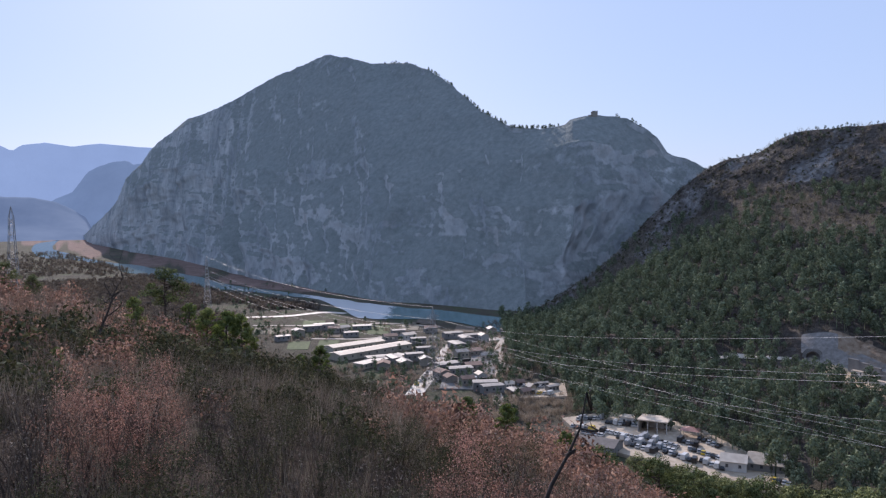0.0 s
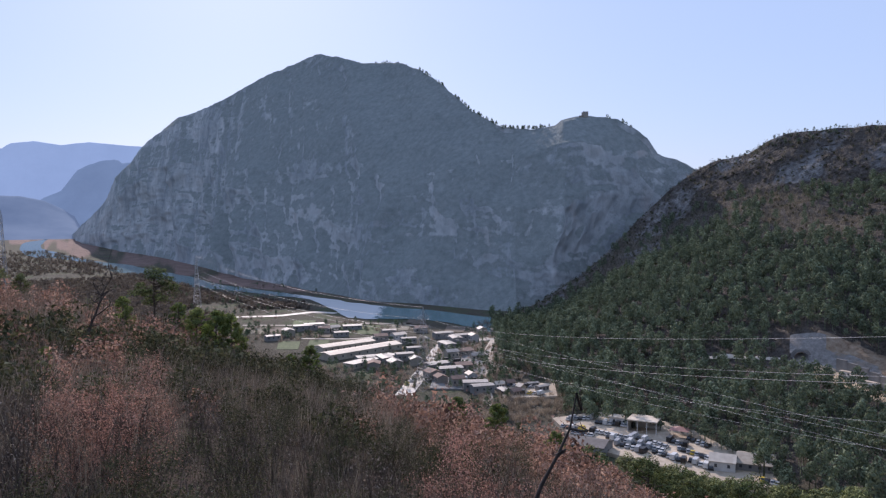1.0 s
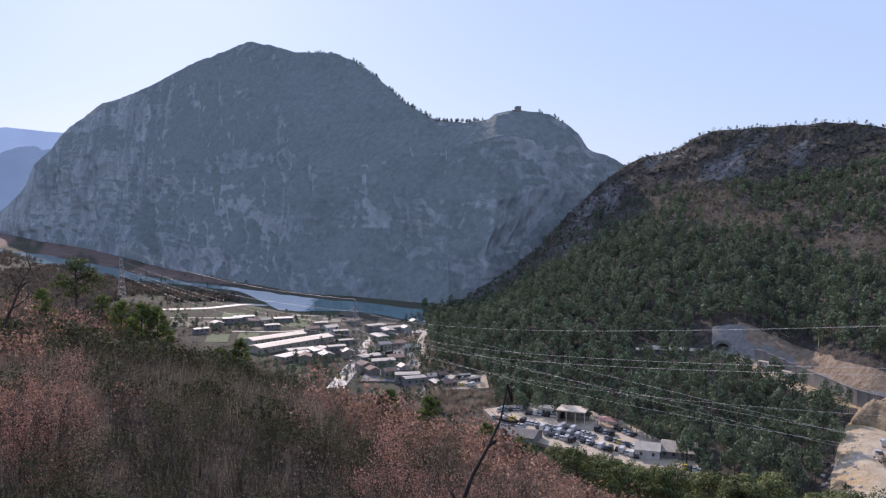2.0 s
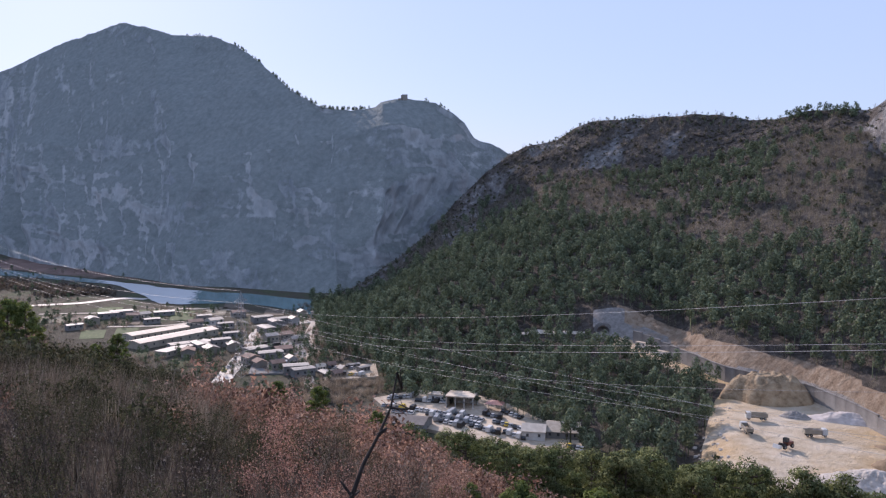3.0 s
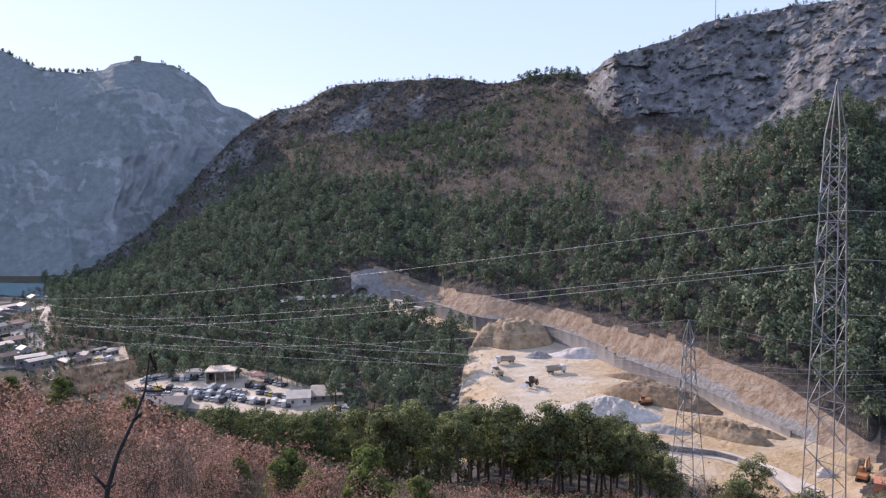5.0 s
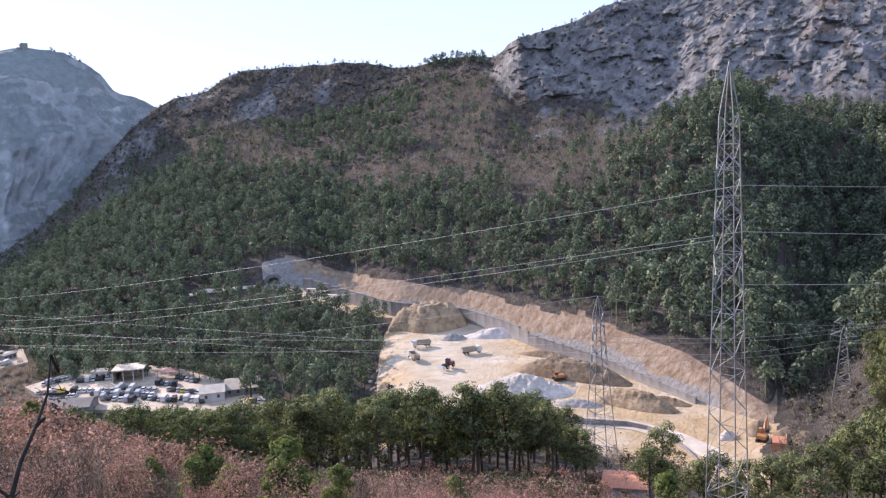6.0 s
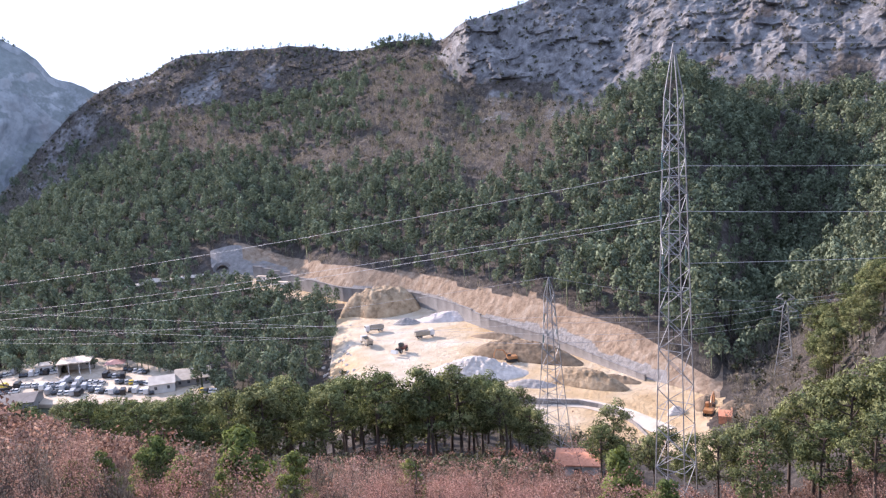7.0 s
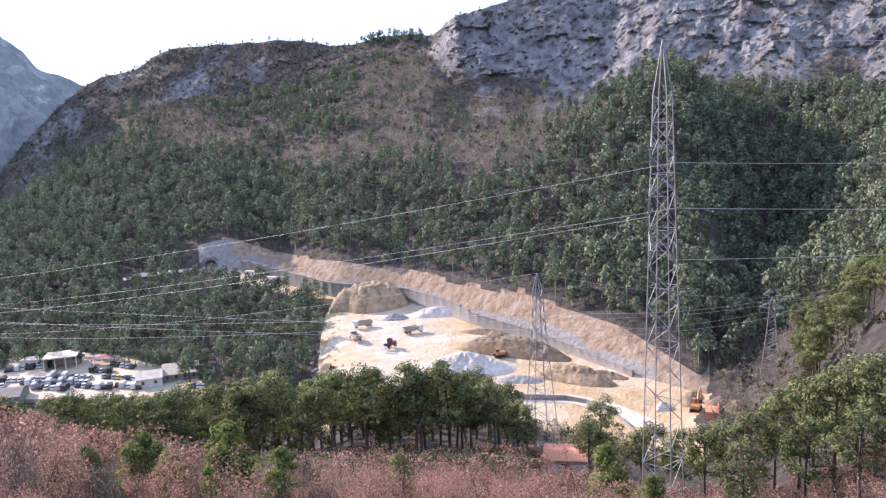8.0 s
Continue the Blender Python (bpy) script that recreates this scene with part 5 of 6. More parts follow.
for k, sag in ((0, 5.0), (2, 6.0), (3, 6.5)):
    wire(tall[k], valley[k], sag, 0.022)
for k in range(5):
    wire(mid[k], valley[k], 1.0 + k * 1.9, 0.022)
    wire(mid[k], low[k], 1.4, 0.03)
    wire(low[k], spot(92 - k, 250, 62 + 2.0 * k), 2.0, 0.03)
for k in (0, 2, 3, 5, 6):
    wire(valley[k], left[k], 8, 0.05)


# ---- roads and yards ----
def ribbon(name, points, width, mat, label, z=None, lift=0.25, steps=14):
    """A road along places given by bearing and distance, lying on the ground."""
    az, d = (np.array(c, float) for c in zip(*points))
    t = np.linspace(0, len(az) - 1, steps * (len(az) - 1) + 1)
    a, dd = np.interp(t, np.arange(len(az)), az), np.interp(t, np.arange(len(az)), d)
    mid = np.stack([dd * np.sin(np.radians(a)), dd * np.cos(np.radians(a))], -1)
    for _ in range(8):
        mid[1:-1] = (mid[:-2] + 2 * mid[1:-1] + mid[2:]) / 4
    way = np.gradient(mid, axis=0)
    way /= np.linalg.norm(way, axis=1)[:, None]
    side = np.stack([-way[:, 1], way[:, 0]], -1)
    rows = []
    for f in (-0.5, -0.2, 0.2, 0.5):
        xy = mid + side * width * f
        p, _ = on_ground(np.degrees(np.arctan2(xy[:, 0], xy[:, 1])), np.hypot(xy[:, 0], xy[:, 1]))
        rows.append(np.concatenate([xy, (p[:, 2:] if z is None else np.full((len(t), 1), z)) + lift], 1))
    v = np.stack(rows, 1)
    n, k = v.shape[:2]
    i, j = np.arange(n - 1)[:, None] * k, np.arange(k - 1)[None]
    me = fast_mesh(name, v.reshape(-1, 3), np.stack([i + j, i + j + 1, i + k + j + 1, i + k + j], -1).reshape(-1, 4), True)
    me.materials.append(mat)
    tagged(new(name, me), label, "road", kind="structure")


def flat(down):
    return EYE / math.tan(radians(down))


def pad(name, corners, z, mat, label):
    bm = bmesh.new()
    face = bm.faces.new([bm.verts.new(below(a, dn, z)) for a, dn in corners])
    made = bmesh.ops.extrude_face_region(bm, geom=[face])
    bmesh.ops.translate(bm, verts=[v for v in made["geom"] if isinstance(v, bmesh.types.BMVert)], vec=(0, 0, -2.5))
    bmesh.ops.recalc_face_normals(bm, faces=bm.faces)
    tagged(part(name, bm, mat), label, "yard", kind="structure")


ribbon("road", [(-2.3, flat(13.4)), (-1.35, flat(12.3)), (-0.69, flat(11.6)), (0.0, flat(10.6)), (0.45, flat(9.95)), (1.4, flat(9.7)), (3.0, flat(9.59)), (5.1, flat(9.31))], 9.5, M_ASPHALT, "pale straight road through the town")
ribbon("road_lane", [(4.0, flat(14.2)), (3.6, flat(13.0)), (3.3, flat(12.0)), (4.15, flat(11.45)), (3.85, flat(10.3)), (4.3, flat(9.5))], 5.5, M_SAND, "dusty pale lane along the stream")
ribbon("road_dyke", [(-15, flat(7.5)), (-11, flat(7.55)), (-8.5, flat(7.35)), (-7, flat(7.5))], 9, M_ASPHALT, "pale dyke road by the river")
ribbon("road_field", [(-9.5, flat(9.2)), (-6, flat(9.35)), (-3.2, flat(9.2))], 4, M_SAND, "pale field track")
ribbon("road_bank", [(-13.5, flat(8.1)), (-9, flat(8.3)), (-4, flat(8.25)), (-0.5, flat(8.6))], 4, M_SAND, "pale track between fields")
ribbon("road_forest", [(18.6, 441), (20, 444), (22, 440), (23.6, 438)], 5, M_SAND, "pale forest road cut in the slope", lift=0.5)
ribbon("road_works", [(56.3, 205), (53.5, 218), (50.5, 226), (47.0, 228), (43, 232)], 6.5, M_SAND, "pale graded haul road", lift=0.15)
YARD_Z = 2.4
pad("yard", [(8.4, 14.9), (11.6, 14.4), (15.2, 14.55), (18.2, 15.3), (21.3, 16.6), (24.6, 17.9), (22.5, 18.6), (18.6, 18.2), (15, 17.6), (10.6, 16.7)], YARD_Z, M_YARD, "pale gravel yard full of parked vehicles")
pad("yard_town", [(0.6, 10.3), (3.9, 10.3), (3.4, 13.0), (-0.4, 12.9)], 0.9, surface("worn_grey_yard", [(0.3, (0.16, 0.155, 0.15)), (0.7, (0.33, 0.32, 0.30))], 0.3, 0.95, bump=0.2), "grey dusty industrial yard")
pad("yard_market", [(4.4, 12.6), (8.6, 12.5), (8.8, 13.4), (5.0, 13.6)], 1.2, M_YARD, "pale yard crowded with stored goods")


q = np.random.default_rng(71)
PLOTS = [surface("ploughed_plot", [(0.3, (0.09, 0.07, 0.05)), (0.7, (0.19, 0.15, 0.11))], 0.5, 0.95, bump=0.3), surface("green_plot", [(0.3, (0.06, 0.09, 0.03)), (0.7, (0.14, 0.18, 0.07))], 0.5, 0.95, bump=0.2),
         surface("stubble_plot", [(0.3, (0.17, 0.15, 0.10)), (0.7, (0.29, 0.26, 0.19))], 0.5, 0.95, bump=0.2)]
for az, dn, wide, deep in ((-12.6, 8.45, 1.4, 0.28), (-11.0, 8.6, 1.2, 0.3), (-9.2, 8.1, 1.5, 0.2), (-6.6, 8.45, 1.7, 0.28), (-4.6, 8.7, 1.5, 0.35), (-2.4, 8.5, 1.4, 0.28), (-5.6, 9.6, 1.6, 0.2), (-8.2, 9.55, 1.4, 0.25), (-10.3, 9.6, 1.5, 0.3), (-1.2, 8.2, 1.3, 0.2), (1.6, 8.75, 1.4, 0.22), (-7.8, 8.95, 1.0, 0.2)):
    pad("plot", [(az - wide / 2, dn - deep), (az + wide / 2, dn - deep * 0.8), (az + wide / 2 - 0.2, dn + deep), (az - wide / 2 - 0.2, dn + deep * 0.8)], 0.35, PLOTS[int(q.integers(0, 3))], "small cultivated plot on the valley floor")


# ---- buildings ----
def house(name, at, turn, w, l, h, rise, wall_mat, roof_mat, label, category="house", windows=3, door=True, group="", eave=0.35):
    """Walls, a pitched (or flat) roof, and windows and a door set into the walls."""
    root = thing(name, pose(at[0], at[1], at[2], 0, 0, turn), label, category, group)
    wall = box(-l / 2, -w / 2, -1.5, l / 2, w / 2, h)
    if rise > 0.3:
        for end in (-1, 1):
            x = end * l / 2
            v = [wall.verts.new((x, -w / 2, h)), wall.verts.new((x, w / 2, h)), wall.verts.new((x, 0, h + rise)), wall.verts.new((x - end * 0.25, -w / 2, h)), wall.verts.new((x - end * 0.25, w / 2, h)), wall.verts.new((x - end * 0.25, 0, h + rise))]
            for f in ((0, 1, 2), (5, 4, 3), (0, 2, 5, 3), (1, 4, 5, 2)):
                wall.faces.new([v[i] for i in f])
    part("wall", wall, wall_mat, root)
    roof = bmesh.new()
    if rise > 0.3:
        k = rise / (w / 2)
        for side in (-1, 1):
            y0, y1 = side * (w / 2 + eave), 0.0
            z0, z1 = h - eave * k, h + rise
            low = [roof.verts.new((x, y, z + t)) for t in (0.05, 0.25) for x, y, z in ((-l / 2 - eave, y0, z0), (l / 2 + eave, y0, z0), (l / 2 + eave, y1, z1), (-l / 2 - eave, y1, z1))]
            for f in ((0, 1, 2, 3), (7, 6, 5, 4), (0, 4, 5, 1), (1, 5, 6, 2), (2, 6, 7, 3), (3, 7, 4, 0)):
                roof.faces.new([low[i] for i in f])
        bmesh.ops.recalc_face_normals(roof, faces=roof.faces)
    else:
        box(-l / 2 - eave, -w / 2 - eave, h + 0.003, l / 2 + eave, w / 2 + eave, h + 0.35, 0.05, roof)
    part("roof", roof, roof_mat, root)
    for side in (-1, 1):
        for i in range(windows):
            x = -l / 2 + l * (i + 0.5) / windows
            pane = part("window", box(x - 0.5, side * w / 2 - 0.04, h * 0.42, x + 0.5, side * w / 2 + 0.04, h * 0.42 + 1.15), M_WINDOW, root)
            part("sill", box(x - 0.6, side * w / 2 - 0.05, h * 0.42 - 0.12, x + 0.6, side * w / 2 + 0.14, h * 0.42 - 0.004), M_CONCRETE, pane)
    if door:
        part("door", box(l / 2 - 0.04, -0.5, 0, l / 2 + 0.05, 0.5, 2.05), M_DEAD, root)
    return root


r = np.random.default_rng(61)
labels = ("whitewashed house with a pale sheet roof", "grey plain building with a sheet roof", "cream rendered house with a grey roof", "stone house with an old tiled roof")
TOWN = [(-9.4, 8.6), (-8.6, 8.55), (-7.9, 8.8), (-7.2, 8.75), (-5.9, 8.6), (-10.4, 8.9), (-3.9, 9.5), (-3.3, 9.15), (-1.9, 9.7), (-1.5, 10.4), (-2.6, 9.4), (0.9, 10.1), (1.5, 9.7), (2.1, 9.55), (2.8, 9.6), (1.2, 10.8), (2.1, 10.6), (3.0, 10.9), (0.2, 11.6), (1.1, 11.9), (2.0, 11.6), (0.4, 12.5), (1.6, 12.7), (2.6, 12.3), (-0.2, 12.2), (-1.4, 11.2), (-2.9, 11.3), (-3.6, 11.0), (-4.4, 11.4), (-4.9, 10.9), (-2.2, 10.9), (4.6, 12.9), (5.4, 12.8), (6.2, 13.1), (7.0, 12.8), (7.7, 13.1), (5.0, 13.3), (5.8, 13.4), (3.4, 13.2), (2.9, 13.0), (0.6, 9.35), (3.4, 9.0), (-6.7, 9.1), (-11.5, 9.2), (-1.0, 8.9)]
for az, dn in TOWN:
    k = int(r.choice([0, 1, 1, 1, 2, 3, 3]))
    shed_like = az > 4.4
    size = r.uniform(0.45, 0.7) if shed_like else r.uniform(0.7, 1.15)
    low_roof = k == 1
    house("house" if not low_roof else "workshop", below(az, dn, 0.4), r.choice([15, 20, 28, 105, 110]) + r.normal() * 6, 7.5 * size, (14 if low_roof else 9) * size, r.uniform(2.2, 3.0) if shed_like else r.uniform(2.8, 4.6), 0.4 if low_roof else 1.3,
          M_WALLS[k], M_GREYROOF if low_roof or k == 2 else M_TILE if k == 3 else M_PALEROOF, labels[k], "house" if not low_roof else "workshop", 3, True, "houses in the valley town")


def hall(a, b, w, h, rise, label, group="long halls", roof=M_PALEROOF):
    mid, way = (a + b) / 2, b - a
    house("long_hall", mid, math.degrees(math.atan2(way.y, way.x)), w, way.length, h, rise, M_WALLS[2], roof, label, "hall", 9, True, group)


hall(below(-7.9, 10.75), below(-2.8, 10.05), 13, 4.0, 1.1, "long low hall with a pale ridged roof")
hall(below(-8.3, 10.2), below(-4.6, 9.8), 12, 4.0, 1.0, "long low hall with a pale ridged roof")
hall(below(-6.2, 11.4), below(-3.0, 10.75), 9, 3.0, 0.2, "low flat hall with a grey sheet roof", roof=M_GREYROOF)
house("stone_ruin", below(4.5, 9.15, 0.5), 20, 6, 9, 4, 0.1, M_WALLS[3], M_WALLS[3], "pale stone building by the bridge", "building", 2)

# the depot: an open shed, a canopy, stores and offices
shed = thing("open_shed", pose(*below(14.85, 15.5, YARD_Z), 0, 0, -28), "white open shed with a flat grey roof on posts", "shed")
part("roof", box(-6.5, -5, 5.0, 6.5, 5, 5.5, 0.06), M_PALEROOF, shed)
part("back_wall", box(-6.2, 4.5, 0, 6.2, 4.8, 4.99), M_WALLS[0], shed)
part("side_wall", box(-6.3, -4.6, 0, -6.0, 4.495, 4.99), M_WALLS[0], shed)
for x in (-2.0, 2.0, 6.0):
    part("post", box(x - 0.15, -4.6, 0, x + 0.15, -4.3, 4.99), M_WALLS[0], shed)
canopy = thing("canopy", pose(*below(17.25, 15.75, YARD_Z), 0, 0, -30), "small open canopy with a faded red roof", "canopy")
roof = bmesh.new()
low_ring = [roof.verts.new(p) for p in ((-4, -3, 3), (4, -3, 3), (4, 3, 3), (-4, 3, 3), (0, 0, 4.4))]
for f in ((0, 1, 4), (1, 2, 4), (2, 3, 4), (3, 0, 4), (3, 2, 1, 0)):
    roof.faces.new([low_ring[i] for i in f])
part("roof", roof, surface("faded_red_sheet", [(0.3, (0.42, 0.2, 0.16)), (0.7, (0.55, 0.3, 0.25))], 1, 0.7, bump=0.1), canopy)
for x in (-3.5, 3.5):
    for y in (-2.6, 2.6):
        part("post", box(x - 0.1, y - 0.1, 0, x + 0.1, y + 0.1, 2.995), M_STEEL, canopy)
house("depot_store", below(20.1, 17.55, YARD_Z), -25, 8, 9, 3.4, 1.9, M_WALLS[0], M_PALEROOF, "white store with a low pitched roof", "building", 2)
house("depot_office", below(22.2, 17.2, YARD_Z), -25, 15, 13, 2.5, 1.9, M_WALLS[1], surface("tan_sheet_roof", [(0.3, (0.36, 0.31, 0.25)), (0.7, (0.5, 0.44, 0.36))], 0.5, 0.8, bump=0.1), "low building with a pale tan roof", "building", 4)
house("depot_barn", below(11.0, 17.1, 1.0), -30, 12, 16, 4, 1.6, M_WALLS[1], surface("dark_sheet_roof", [(0.3, (0.07, 0.065, 0.065)), (0.7, (0.14, 0.13, 0.13))], 0.5, 0.7, bump=0.1), "low barn with a dark sheet roof", "building", 3)
house("depot_shop", below(13.2, 15.15, YARD_Z), -28, 5, 9, 3.2, 0.2, M_WALLS[0], M_PALEROOF, "flat white workshop beside the open shed", "building", 2)
house("hut", stand(49.9, 115, -0.35), -52, 5.4, 6.0, 2.8, 0.5, M_WALLS[0], M_TILE_RED, "small hut with a bright orange tiled roof", "hut", 1)
house("forest_hut", stand(16.6, 494), 10, 4, 6, 3, 1, M_WALLS[0], M_PALEROOF, "small white hut in a forest clearing", "hut", 1)
for az, d in ((27.6, 424), (28.2, 420), (29.0, 413)):
    house("site_cabin", stand(az, d), -60, 2.5, 6.5, 2.6, 0.1, M_WALLS[0], M_PALEROOF, "white site cabin beside the works road", "cabin", 2, True, "site cabins", 0.05)


# ---- vehicles ----
def profile_box(points, half_width, inset=0.0):
    """A body of the given outline (length, height), narrower towards its top by the inset."""
    bm = bmesh.new()
    top = max(p[1] for p in points)
    rings = []
    for side in (-1, 1):
        rings.append([bm.verts.new((x, side * (half_width - inset * (z / top) ** 3), z)) for x, z in points])
    bm.faces.new(rings[0])
    bm.faces.new(rings[1][::-1])
    n = len(points)
    for i in range(n):
        bm.faces.new((rings[0][i], rings[1][i], rings[1][(i + 1) % n], rings[0][(i + 1) % n]))
    bmesh.ops.recalc_face_normals(bm, faces=bm.faces)
    return bm


def wheels(root, xs, y, rad, wide):
    for x in xs:
        for side in (-1, 1):
            wheel = part("wheel", cylinder(rad, wide, pose(x, side * y, rad, 90), 14), M_RUBBER, root)
            part("rim", cylinder(rad * 0.55, 0.05, pose(x, side * (y + wide / 2 + 0.01), rad, 90), 10), M_STEEL, wheel)


def car(paint, van=False):
    root = thing("parked_car" if not van else "parked_van", Matrix(), "", "car" if not van else "van", "vehicles in the depot yard")
    if van:
        part("body", profile_box([(-2.5, 0.35), (-2.5, 2.1), (-2.35, 2.25), (1.2, 2.25), (1.9, 1.35), (2.5, 1.1), (2.6, 0.35)], 0.95, 0.1), paint, root)
        part("windscreen", profile_box([(1.22, 1.4), (1.22, 2.1), (1.3, 2.1), (1.85, 1.4)], 0.89), M_WINDOW, root)
    else:
        part("body", profile_box([(-2.1, 0.3), (-2.15, 0.85), (-1.3, 0.95), (0.9, 0.95), (1.9, 0.8), (2.1, 0.6), (2.1, 0.3)], 0.87, 0.06), paint, root)
        part("cabin", profile_box([(-1.75, 0.93), (-1.2, 1.4), (-0.9, 1.46), (0.2, 1.44), (0.95, 0.94)], 0.78, 0.12), M_WINDOW, root)
        part("roof", profile_box([(-1.22, 1.42), (-0.9, 1.49), (0.22, 1.47), (0.35, 1.4)], 0.67), paint, root)
    wheels(root, (-1.35, 1.35) if not van else (-1.6, 1.6), 0.8, 0.32, 0.22)
    return root


proto = {}
names = ("white", "black", "silver", "blue", "red", "yellow", "orange")
CARS = []
for row_at, n, turn, way in (((9.6, 15.0), 7, 60, (0.28, -0.02)), ((11.6, 15.15), 9, 65, (0.3, 0.02)), ((11.3, 15.75), 9, 60, (0.33, 0.05)), ((14.2, 16.0), 7, 50, (0.35, 0.09)), ((13.0, 16.5), 6, 62, (0.36, 0.09)), ((17.2, 16.6), 8, 70, (0.3, 0.07)), ((18.0, 17.3), 5, 60, (0.34, 0.1)), ((22.6, 18.1), 4, 60, (0.33, 0.06)), ((17.9, 15.9), 5, 55, (0.3, 0.1)), ((9.2, 15.5), 5, 60, (0.33, 0.05)), ((12.4, 16.1), 8, 62, (0.3, 0.06)), ((15.6, 16.9), 7, 58, (0.32, 0.08)), ((14.6, 16.5), 6, 64, (0.3, 0.06)), ((9.9, 15.9), 6, 64, (0.26, 0.03)), ((18.9, 17.0), 4, 70, (0.26, 0.08)), ((16.6, 16.1), 5, 60, (0.26, 0.06))):
    for i in range(n):
        CARS.append((row_at[0] + way[0] * i, row_at[1] + way[1] * i, turn + r.normal() * 5))
YARD_CARS = len(CARS)
for row_at, n, turn, way in (((-1.9, 12.6), 9, 75, (0.14, -0.2)), ((0.8, 11.0), 7, 20, (0.3, 0.03)), ((0.6, 11.7), 7, 20, (0.3, 0.02)), ((4.9, 12.75), 8, 60, (0.42, 0.02)), ((5.2, 13.2), 7, 60, (0.4, 0.02)), ((-3.2, 10.7), 5, 15, (0.3, 0.03)), ((1.3, 12.3), 6, 100, (0.3, 0.02))):
    for i in range(n):
        CARS.append((row_at[0] + way[0] * i + r.normal() * 0.05, row_at[1] + way[1] * i, turn + r.normal() * 9))
for i, (az, dn, turn) in enumerate(CARS):
    k, van = int(r.choice([0] * 8 + [1] * 8 + [2] * 6 + [5])), bool(r.uniform() < 0.3)
    level = YARD_Z if i < YARD_CARS else 1.2 if az > 4.4 else 0.9 if az > 0.4 else 0.3
    at = pose(*below(az, dn, level + 0.02), 0, 0, turn)
    if (k, van) not in proto:
        proto[k, van] = car(M_PAINTS[k], van)
        tagged(proto[k, van], f"{names[k]} {'van' if van else 'car'} parked on a pale yard")
        proto[k, van].matrix_basis = at
    else:
        copy_thing(proto[k, van], at)


def dump_truck():
    root = thing("dump_truck", Matrix(), "dusty pale dump truck on the construction site", "truck", "dump trucks on the site")
    part("chassis", box(-3.8, -0.55, 0.7, 3.6, 0.55, 1.05, 0.05), M_RUBBER, root)
    cab = part("cab", profile_box([(2.0, 0.75), (2.0, 2.75), (2.3, 2.85), (3.5, 2.8), (3.75, 1.9), (3.75, 0.75)], 1.2, 0.08), M_PAINTS[0], root)
    part("windscreen", box(3.56, -1.0, 1.95, 3.72, 1.0, 2.65), M_WINDOW, cab)
    bed = bmesh.new()
    box(-4.0, -1.22, 1.06, 1.8, 1.22, 1.25, 0, bed), box(-4.0, -1.25, 1.25, 1.8, -1.13, 2.45, 0, bed), box(-4.0, 1.13, 1.25, 1.8, 1.25, 2.45, 0, bed), box(1.68, -1.12, 1.255, 1.8, 1.12, 2.7, 0, bed), box(-4.0, -1.12, 1.255, -3.9, 1.12, 2.3, 0, bed)
    part("dump_bed", bed, M_WALLS[2], root)
    part("load", heap_mesh("load", 2.6, 1.0, 1.1, 3, 14, 5), M_EARTH, root, at=pose(-1.1, 0, 1.2))
    wheels(root, (-3.0, -1.8, 2.8), 1.0, 0.52, 0.36)
    return root


def excavator(paint, label, at):
    root = thing("excavator", at, label, "excavator", "excavators on the site")
    for side in (-1, 1):
        part("track", profile_box([(-1.9, 0.15), (-2.1, 0.5), (-1.9, 0.9), (1.9, 0.9), (2.1, 0.5), (1.9, 0.15), (1.5, 0), (-1.5, 0)], 0.3), M_RUBBER, root, at=pose(0, side * 1.05, 0))
    part("deck", box(-2.1, -1.25, 1.0, 1.3, 1.25, 1.9, 0.12), paint, root)
    cab = part("cab", box(0.2, 0.2, 1.9, 1.7, 1.2, 3.1, 0.1), paint, root)
    part("window", box(0.35, 1.16, 2.2, 1.6, 1.23, 2.95), M_WINDOW, cab)
    part("boom", fast_mesh("boom", *tube([(1.0, -0.2, 1.7), (2.6, -0.2, 4.2), (5.0, -0.2, 4.6)], [0.3, 0.34, 0.2], 4)), paint, root)
    part("dipper", fast_mesh("dipper", *tube([(5.2, -0.2, 4.8), (5.9, -0.2, 3.0), (6.0, -0.2, 1.4)], [0.15, 0.22, 0.14], 4)), paint, root)
    part("bucket", profile_box([(5.4, 0.3), (5.3, 1.2), (6.2, 1.4), (6.4, 0.8), (6.1, 0.2)], 0.6), M_DEAD, root)


def heap_mesh(name, rx, ry, h, seed, n=44, grain=3.0, full=1.35):
    """A tipped heap: a rounded cone with lumps and gullies."""
    a = np.linspace(0, 2 * math.pi, n, endpoint=False)
    f = np.linspace(0.0, 1.0, n // 2)
    aa, ff = np.meshgrid(a, f)
    x, y = ff * np.cos(aa) * rx, ff * np.sin(aa) * ry
    wob = 1 + 0.3 * (value_noise(np.stack([np.cos(aa) * 1.5 + 5, np.sin(aa) * 1.5, aa * 0], -1), seed) - 0.5)
    z = h * np.clip(1 - ff ** full, 0, 1)
    lump = fractal(np.stack([x / grain + 9, y / grain, aa * 0 + seed], -1), 4, seed, True) - 0.6
    z = z + lump * h * 0.38 * np.sin(np.clip(ff * 1.15, 0, 1) * math.pi) - 0.5 * (ff > 0.99)
    k = n
    i, j = np.arange(len(f) - 1)[:, None] * k, np.arange(k)[None]
    jj = (j + 1) % k
    return fast_mesh(name, np.stack([x * wob, y * wob, z], -1).reshape(-1, 3), np.stack([i + j, i + k + j, i + k + jj, i + jj], -1).reshape(-1, 4), True)


def heap(name, at, turn, rx, ry, h, mat, label, seed, grain=3.0, full=1.35):
    tagged(part(name, heap_mesh(name, rx, ry, h, seed, 72, grain, full), mat, at=pose(at[0], at[1], at[2], 0, 0, turn)), label, "heap")


